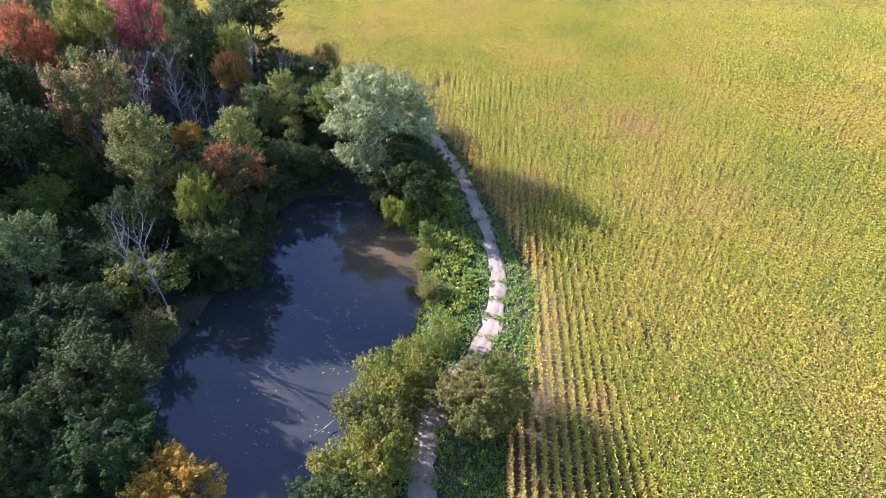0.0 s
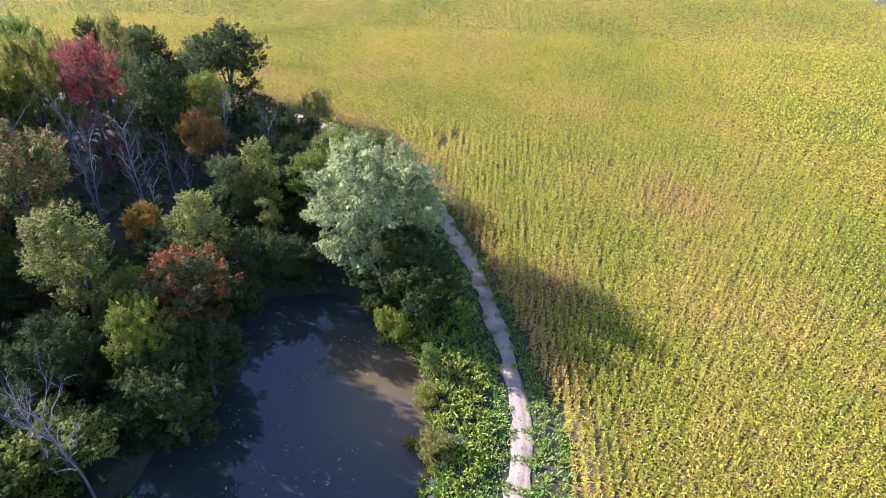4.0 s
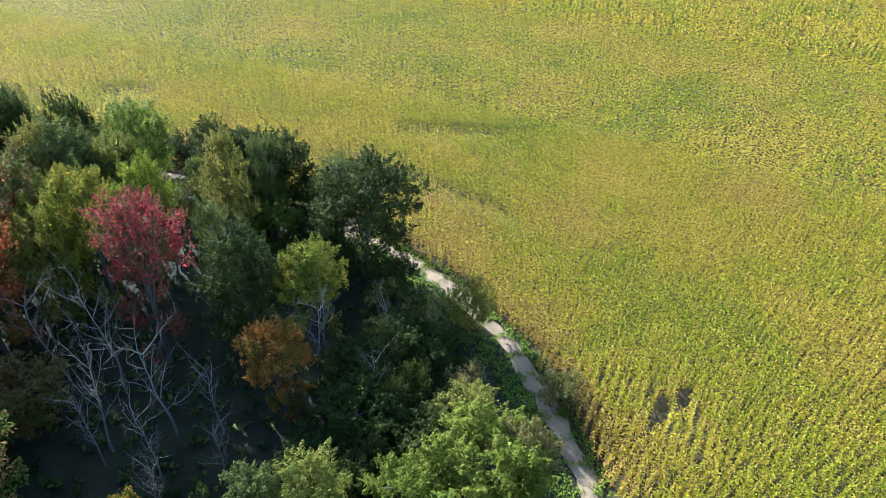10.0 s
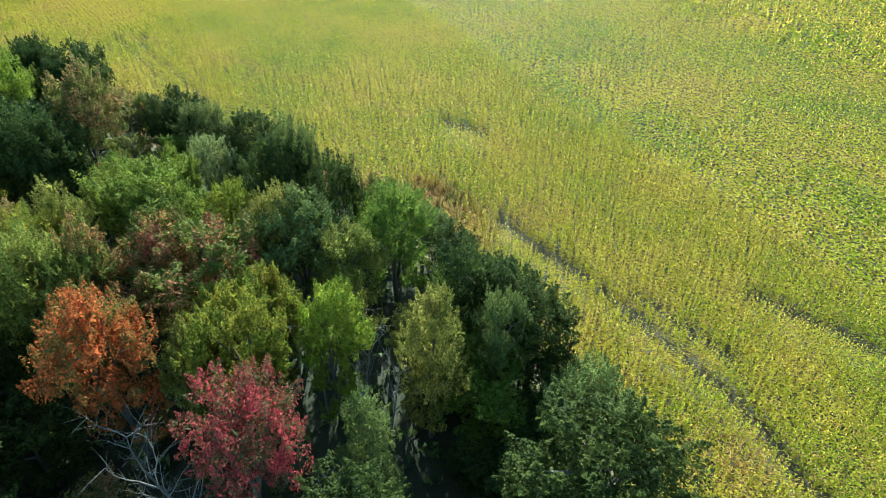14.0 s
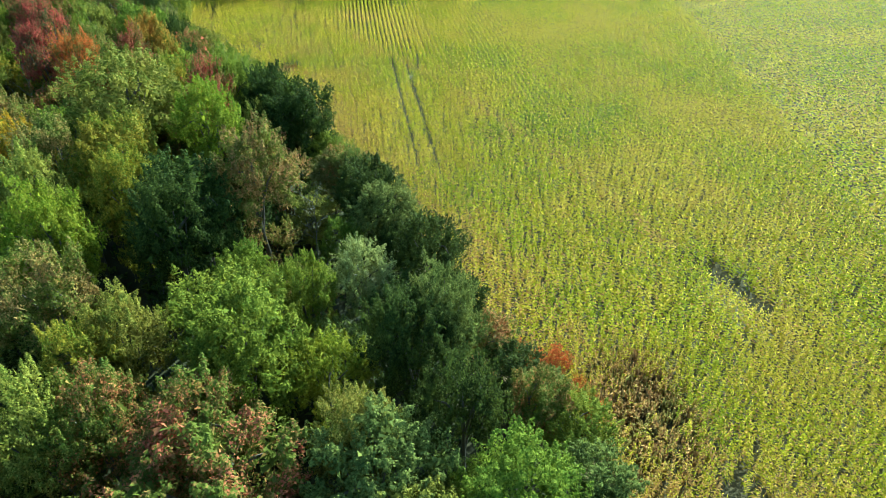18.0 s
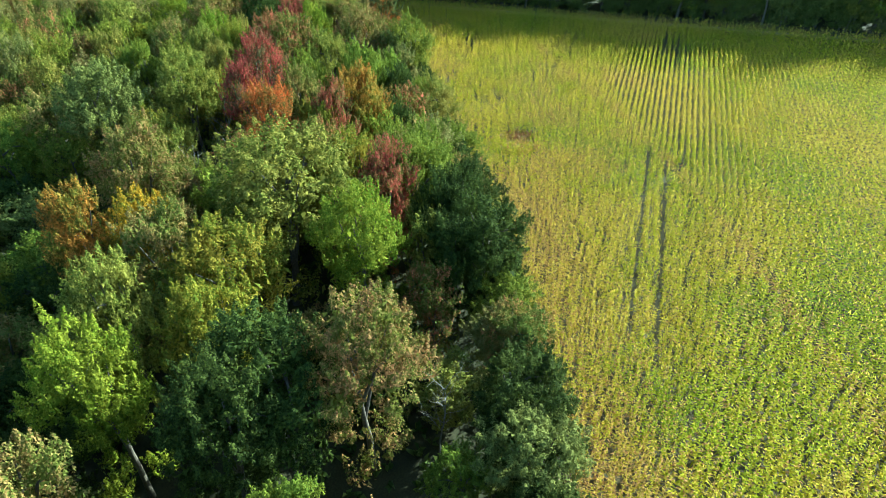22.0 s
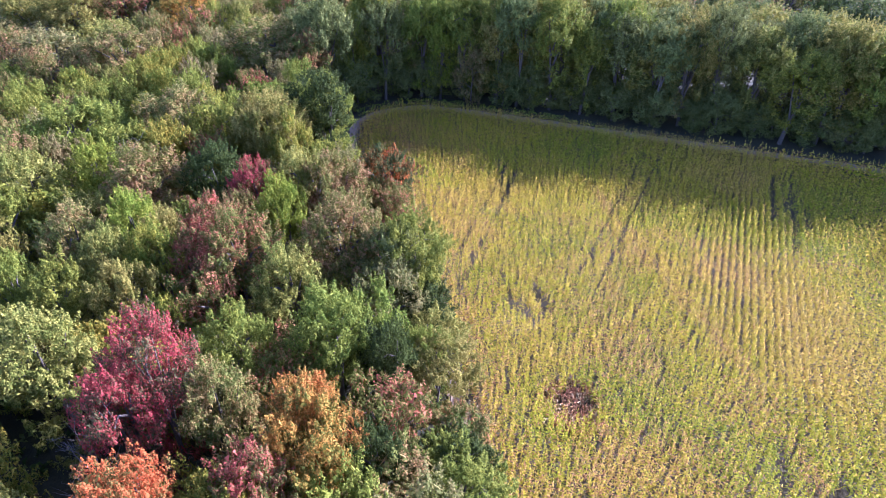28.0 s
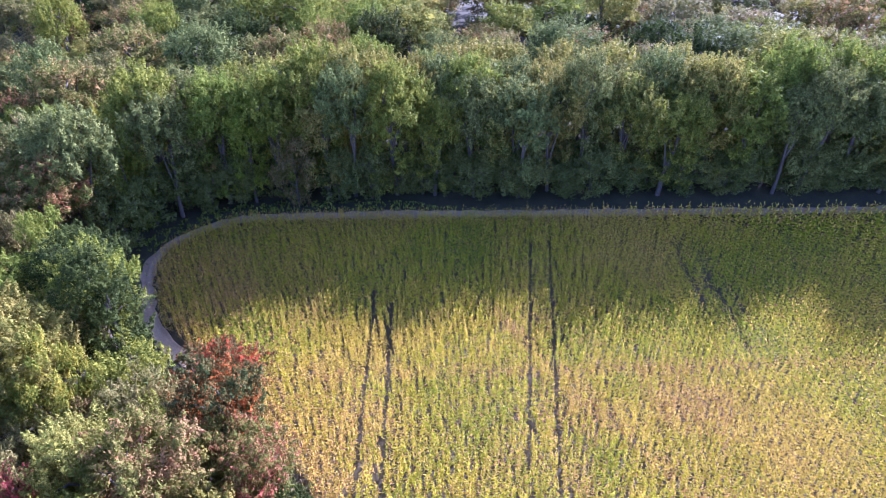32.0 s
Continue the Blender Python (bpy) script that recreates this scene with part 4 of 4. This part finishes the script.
# the wood's edge: trees that reach out over the track to the corn
rng = np.random.default_rng(15)
EDGE_MIX = ["dark", "green", "blue", "dark", "olive", "dark", "redtip"]
s0 = ROAD_S[np.argmin(np.hypot(ROAD_LINE[:, 0] + 35, ROAD_LINE[:, 1] - 100.3))]
s1 = ROAD_S[np.argmin(np.hypot(ROAD_LINE[:, 0] + 144, ROAD_LINE[:, 1] - 39))]
s = s0
while s < s1:
    i = int(np.searchsorted(ROAD_S, s))
    q = ROAD_LINE[i] - ROAD_N[i] * rng.uniform(1.3, 2.2)
    h = rng.uniform(6.0, 11.0) if not -74 < q[0] < -52 else rng.uniform(5.0, 7.5)
    plant("round%d" % rng.integers(5), float(q[0]), float(q[1]), h, 1.4 + h * 0.17, EDGE_MIX[int(rng.integers(7))],
          "leafy tree overhanging the track at the wood's edge", group="trees at the wood's edge")
    placed.append((float(q[0]), float(q[1]), 2.0))
    s += rng.uniform(2.8, 4.8)

# the front of the woods beyond the field, close-set behind the track
rng = np.random.default_rng(5)
FRONT_MIX = ["green", "blue", "olive", "blue", "green"]
s0 = ROAD_S[np.argmin(np.hypot(ROAD_LINE[:, 0] + 172, ROAD_LINE[:, 1] - 9.8))]
for k in range(34):
    i = int(np.searchsorted(ROAD_S, s0 + 5.2 * k))
    if i >= len(ROAD_LINE):
        break
    q = ROAD_LINE[i] - ROAD_N[i] * (5.0 + rng.uniform(-0.6, 2.2))
    plant("front%d" % (k % 3), float(q[0]), float(q[1]), rng.uniform(15.5, 20.5), rng.uniform(3.8, 5.2), FRONT_MIX[int(rng.integers(5))],
          "tall leafy tree at the front of the woods beyond the field", group="trees beyond the field")
    placed.append((float(q[0]), float(q[1]), 3.6))
    # a second rank, and saplings that close the front down to the ground
    q = ROAD_LINE[i] - ROAD_N[i] * (10.5 + rng.uniform(-0.8, 1.6))
    plant("front%d" % ((k + 1) % 3), float(q[0]), float(q[1]), rng.uniform(16.5, 21.5), rng.uniform(4.4, 5.4), FRONT_MIX[int(rng.integers(5))],
          "tall leafy tree at the front of the woods beyond the field", group="trees beyond the field")
    placed.append((float(q[0]), float(q[1]), 3.6))
    for rank in range(3):
        j = min(i + int(rng.integers(0, 5)), len(ROAD_LINE) - 1)
        q = ROAD_LINE[j] - ROAD_N[j] * (rng.uniform(4.2, 6.5) if rank < 2 else rng.uniform(7.0, 15.0))
        plant("fill%d" % rng.integers(3), float(q[0]), float(q[1]), rng.uniform(3.5, 8.0), rng.uniform(2.6, 3.4), "blue",
              "bluish-green leafy sapling at the foot of the far woods", group="saplings beyond the field")

# the rest of the wood: lower trees between the tall ones, and the woods beyond the field
rng = np.random.default_rng(8)
NEAR_MIX = ["green", "dark", "olive", "dark", "green", "russet", "blue"]
SHADE_MIX = ["dark", "blue", "dark", "green"]
END_MIX = ["olive", "russet", "redtip", "green", "dull", "yellow", "green"]
FAR_MIX = ["olive", "green", "blue", "dull", "dark", "russet", "green", "olive"]
spots = np.array(placed)
CLEARINGS = [(-99.5, 43.0, 3.5), (-104.0, 33.0, 4.0), (-105.0, 27.5, 4.0), (-80.0, 65.2, 3.0), (-72.5, 72.0, 3.0)]
tx, ty = rng.uniform(-300, 0, 14000), rng.uniform(-125, 130, 14000)
rd, _i = road_frame(tx, ty)
ok = (rd < -2.6) & (inside(tx, ty, POND) < -1.2) & (tx < -5)
ok &= (rd < -5.0) | ((tx < -36) & (tx > -149)) | (tx < -180)
# tall trees added west of the pond, mostly unseen, to keep sun off its shore
shade = (tx > -68) & (tx < -40) & (ty > 14) & (ty < 62)
ok &= shade | (ty > 62) | ((tx > -40) & (ty > 14)) | (tx < -82 + 0.67 * np.minimum(ty - 12, 40))
for x, y, tall in zip(tx[ok], ty[ok], shade[ok]):
    far = x < -188 or y < -30
    gap = (6.4 if x < -225 or y < -40 else 5.2) if far else (3.6 if y < 15 or tall else 2.8)
    close = 0.72
    if x > -46 and y > 26 and not tall:
        gap, close = 2.2, 0.95 if -50 < x < -24 and 62 < y < 92 else 0.5
    elif -188 < x < -92 and not far:
        close = 0.56
    if any(math.hypot(x - cx, y - cy) < r for cx, cy, r in CLEARINGS):
        continue
    if (np.hypot(spots[:, 0] - x, spots[:, 1] - y) < (spots[:, 2] + gap) * close).any():
        continue
    spots = np.vstack([spots, (x, y, gap)])
    if far:
        plant("far%d" % rng.integers(3), x, y, rng.uniform(11.5, 19), gap * rng.uniform(0.85, 1.12), FAR_MIX[rng.integers(len(FAR_MIX))],
              "leafy broadleaf tree in the wood beyond the field", group="trees beyond the field")
    elif tall:
        plant("far%d" % rng.integers(3), x, y, rng.uniform(14, 16.5) if y > 34 and x < -46 else rng.uniform(15.5, 18.5) if y < 38 else rng.uniform(11, 13.5), rng.uniform(3.6, 4.6), SHADE_MIX[rng.integers(4)], "tall dark green tree in the wood behind the pond", group="trees behind the pond")
    else:
        # pondside trees all get the darkest leaf: shade put into their colour
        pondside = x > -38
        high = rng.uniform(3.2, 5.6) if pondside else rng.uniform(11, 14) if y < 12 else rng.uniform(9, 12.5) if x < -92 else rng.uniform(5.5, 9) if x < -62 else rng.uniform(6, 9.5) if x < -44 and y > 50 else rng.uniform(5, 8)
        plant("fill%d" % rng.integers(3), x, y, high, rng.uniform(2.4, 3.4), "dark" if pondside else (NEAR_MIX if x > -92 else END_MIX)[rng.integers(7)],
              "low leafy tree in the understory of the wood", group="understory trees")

# each crown takes its own tree's leaf colour
for o in list(scene.objects):
    if o.name.startswith("crown") and o.parent and o.parent.name in LEAF_OF:
        o.material_slots[0].link = 'OBJECT'
        o.material_slots[0].material = LEAF_OF[o.parent.name]


# ---- low growth ----
def tufts(name, px, py, rng, height, blades, mat, label, width=0.05, spread=0.25, floor=0.0):
    """Upright blades or leafy stems in tufts: one mesh."""
    n = len(px)
    pz = ground_height(px, py) + floor
    vs = []
    for _ in range(blades):
        a = rng.uniform(0, 2 * math.pi, n)
        h = height * rng.uniform(0.5, 1.25, n)
        out_ = spread * rng.uniform(0.2, 1.2, n)
        bx, by = px + rng.normal(0, 0.12, n), py + rng.normal(0, 0.12, n)
        ca, sa = np.cos(a), np.sin(a)
        w = width * rng.uniform(0.7, 1.4, n)
        base = np.stack([bx, by, pz - 0.02], 1)
        mid = np.stack([bx + ca * out_ * 0.5, by + sa * out_ * 0.5, pz + h * 0.75], 1)
        tip = np.stack([bx + ca * out_ * 1.3, by + sa * out_ * 1.3, pz + h * rng.uniform(0.6, 1.0, n)], 1)
        sd = np.stack([-sa * w, ca * w, np.zeros(n)], 1)
        vs.append(np.stack([base, mid - sd, tip, mid + sd], 1))
    v = np.concatenate(vs).reshape(-1, 3)
    ob = new(name, raw_mesh(name, v, np.arange(len(v)).reshape(-1, 4), mat))
    return tagged(ob, label, "grass" if "grass" in name else "weeds", kind="stuff")


GRASS = leaf_material("grass_blade", (0.115, 0.185, 0.028), (0.19, 0.23, 0.042), 0.12, 0.35)
WEED = leaf_material("weed_leaf", (0.085, 0.150, 0.022), (0.210, 0.220, 0.034), 0.14, 0.35)
STRAW = leaf_material("dry_grass", (0.24, 0.20, 0.10), (0.34, 0.27, 0.14), 0.12, 0.25)
BROWN_WEED = leaf_material("brown_weed", (0.20, 0.17, 0.055), (0.27, 0.155, 0.075), 0.14, 0.3)
HERB = leaf_material("forest_herb", (0.035, 0.06, 0.018), (0.07, 0.09, 0.025), 0.12, 0.25)


def scatter(x0, x1, y0, y1, per_m2, rng):
    n = int((x1 - x0) * (y1 - y0) * per_m2)
    return rng.uniform(x0, x1, n), rng.uniform(y0, y1, n)


# grass strip between the track and the corn, and along the track's edge
rng = np.random.default_rng(21)
px, py = scatter(-34, 12, 8, 104, 16, rng)
rd, _i = road_frame(px, py)
strip = (rd > 0.95) & (rd < margin(py, px) + 0.2) & (np.abs(rd - 2.35) > 0.16)
tufts("grass", px[strip], py[strip], rng, 0.32, 5, GRASS, "green grass verge between track and corn", 0.045, 0.22)
verge = (rd < -1.05) & (rd > -2.6 - rng.exponential(0.6, rd.shape))
verge &= inside(px, py, POND) < -0.5
tufts("grass", px[verge], py[verge], rng, 0.22, 6, GRASS, "grass verge along the wood side of the track", 0.04, 0.2)
mid = (np.abs(rd) < 0.22) & (py > 34) & (py < 54) & (rng.uniform(0, 1, px.shape) < 0.55)
tufts("grass", px[mid], py[mid], rng, 0.16, 4, GRASS, "tufts of grass between the wheel ruts", 0.03, 0.12)
# lush weeds on the bank between pond and track
px, py = scatter(-8, 6, 14, 72, 7, rng)
rd, _i = road_frame(px, py)
d = inside(px, py, POND)
bank = (rd < -2.4 + 0.4 * np.sin(py * 0.9)) & (d < -0.2) & (d > -9)
tufts("weeds", px[bank], py[bank], rng, 0.62, 9, WEED, "tall lush green weeds on the pond bank", 0.055, 0.35)
# margins of the far part of the track
px, py = scatter(-190, -30, 5, 104, 3, rng)
rd, _i = road_frame(px, py)
edge = (rd < -1.1) & (rd > -3.5)
tufts("grass", px[edge], py[edge], rng, 0.4, 5, GRASS, "rough grass along the wood's edge", 0.05, 0.25)
dry = (np.hypot((px + 67.8) / 1.1, (py - 104.8) / 0.75) < 6.8) | (np.hypot(px + 133.4, py - 63.2) < 3.0) | ((rd > 1.1) & (rd < 1.9))
thin_x, thin_y = scatter(-78, -61, 97, 111, 12, rng)
thick = np.hypot((thin_x + 67.8) / 1.1, (thin_y - 104.8) / 0.75) < rng.uniform(2.5, 7.0, thin_x.shape)
thick &= road_frame(thin_x, thin_y)[0] > 1.4
tufts("weeds", thin_x[thick], thin_y[thick], rng, 1.2, 6, BROWN_WEED, "brown seeding weeds in a thin patch of the crop", 0.06, 0.3)
thin_x, thin_y = scatter(-137, -130, 60, 67, 12, rng)
thick = np.hypot(thin_x + 133.4, thin_y - 63.2) < 3.0
tufts("weeds", thin_x[thick], thin_y[thick], rng, 0.7, 6, BROWN_WEED, "brown withered weeds where the crop failed", 0.05, 0.3)
tufts("dry_grass", px[dry], py[dry], rng, 0.7, 6, STRAW, "withered brown weeds in thin patches of the crop", 0.05, 0.3)
# dim herbs of the forest floor
px, py = scatter(-170, -6, 5, 100, 0.45, rng)
rd, _i = road_frame(px, py)
wood = (rd < -3) & (rd > -60) & (inside(px, py, POND) < -0.6)
tufts("weeds", px[wood], py[wood], rng, 0.7, 5, HERB, "dim green herbs on the forest floor", 0.16, 0.5)

# floating leaves and algae on the pond
am, an, al, ab = material("floating_leaf", 0.7)
ai = an.new("ShaderNodeNewGeometry")
ar = ramp(an, [(0.0, (0.16, 0.13, 0.05)), (0.5, (0.10, 0.13, 0.04)), (1.0, (0.30, 0.24, 0.12))])
al.new(ai.outputs["Random Per Island"], ar.inputs[0])
al.new(ar.outputs[0], ab.inputs["Base Color"])
rng = np.random.default_rng(31)
cx, cy = rng.uniform(-20, -2, 70), rng.uniform(14, 58, 70)
k = rng.integers(0, 70, 700)
px, py = cx[k] + rng.normal(0, 0.9, 700), cy[k] + rng.normal(0, 0.7, 700)
ok = inside(px, py, POND) > 0.3
px, py = px[ok], py[ok]
n = len(px)
ang = rng.uniform(0, 6.28, n)
sz = rng.uniform(0.04, 0.13, n)
z = np.full(n, WATER_Z + 0.012)
ca, sa = np.cos(ang) * sz, np.sin(ang) * sz
q = np.stack([np.stack([px - ca, py - sa, z], 1), np.stack([px + sa * 0.5, py - ca * 0.5, z + 0.004], 1),
              np.stack([px + ca, py + sa, z], 1), np.stack([px - sa * 0.5, py + ca * 0.5, z + 0.004], 1)], 1).reshape(-1, 3)
tagged(new("floating_leaves", raw_mesh("floating_leaves", q, np.arange(len(q)).reshape(-1, 4), am)), "fallen leaves and algae flecks floating on the pond", "leaves", kind="stuff")

# a fallen bough lying from the bank into the pond
rng = np.random.default_rng(41)
bough = new("fallen_bough")
pts, d = wander((-3.6, 31.5, 0.1), (-1, -0.35, -0.12), 6.0, 8, rng, 0.12)
part("stem", tube_mesh("stem", [tube(pts, [0.10 - 0.01 * i for i in range(9)])], DEADWOOD), bough)
for j in range(9):
    tp, _d = wander(pts[2 + j % 6], d + Vector(rng.normal(0, 0.8, 3)), rng.uniform(0.8, 1.9), 4, rng, 0.2)
    part("branch", tube_mesh("branch", [tube(tp, [0.035, 0.028, 0.02, 0.012, 0.005], 4)], DEADWOOD), bough)
tagged(bough, "dead grey bough fallen from the bank into the pond", "branch")
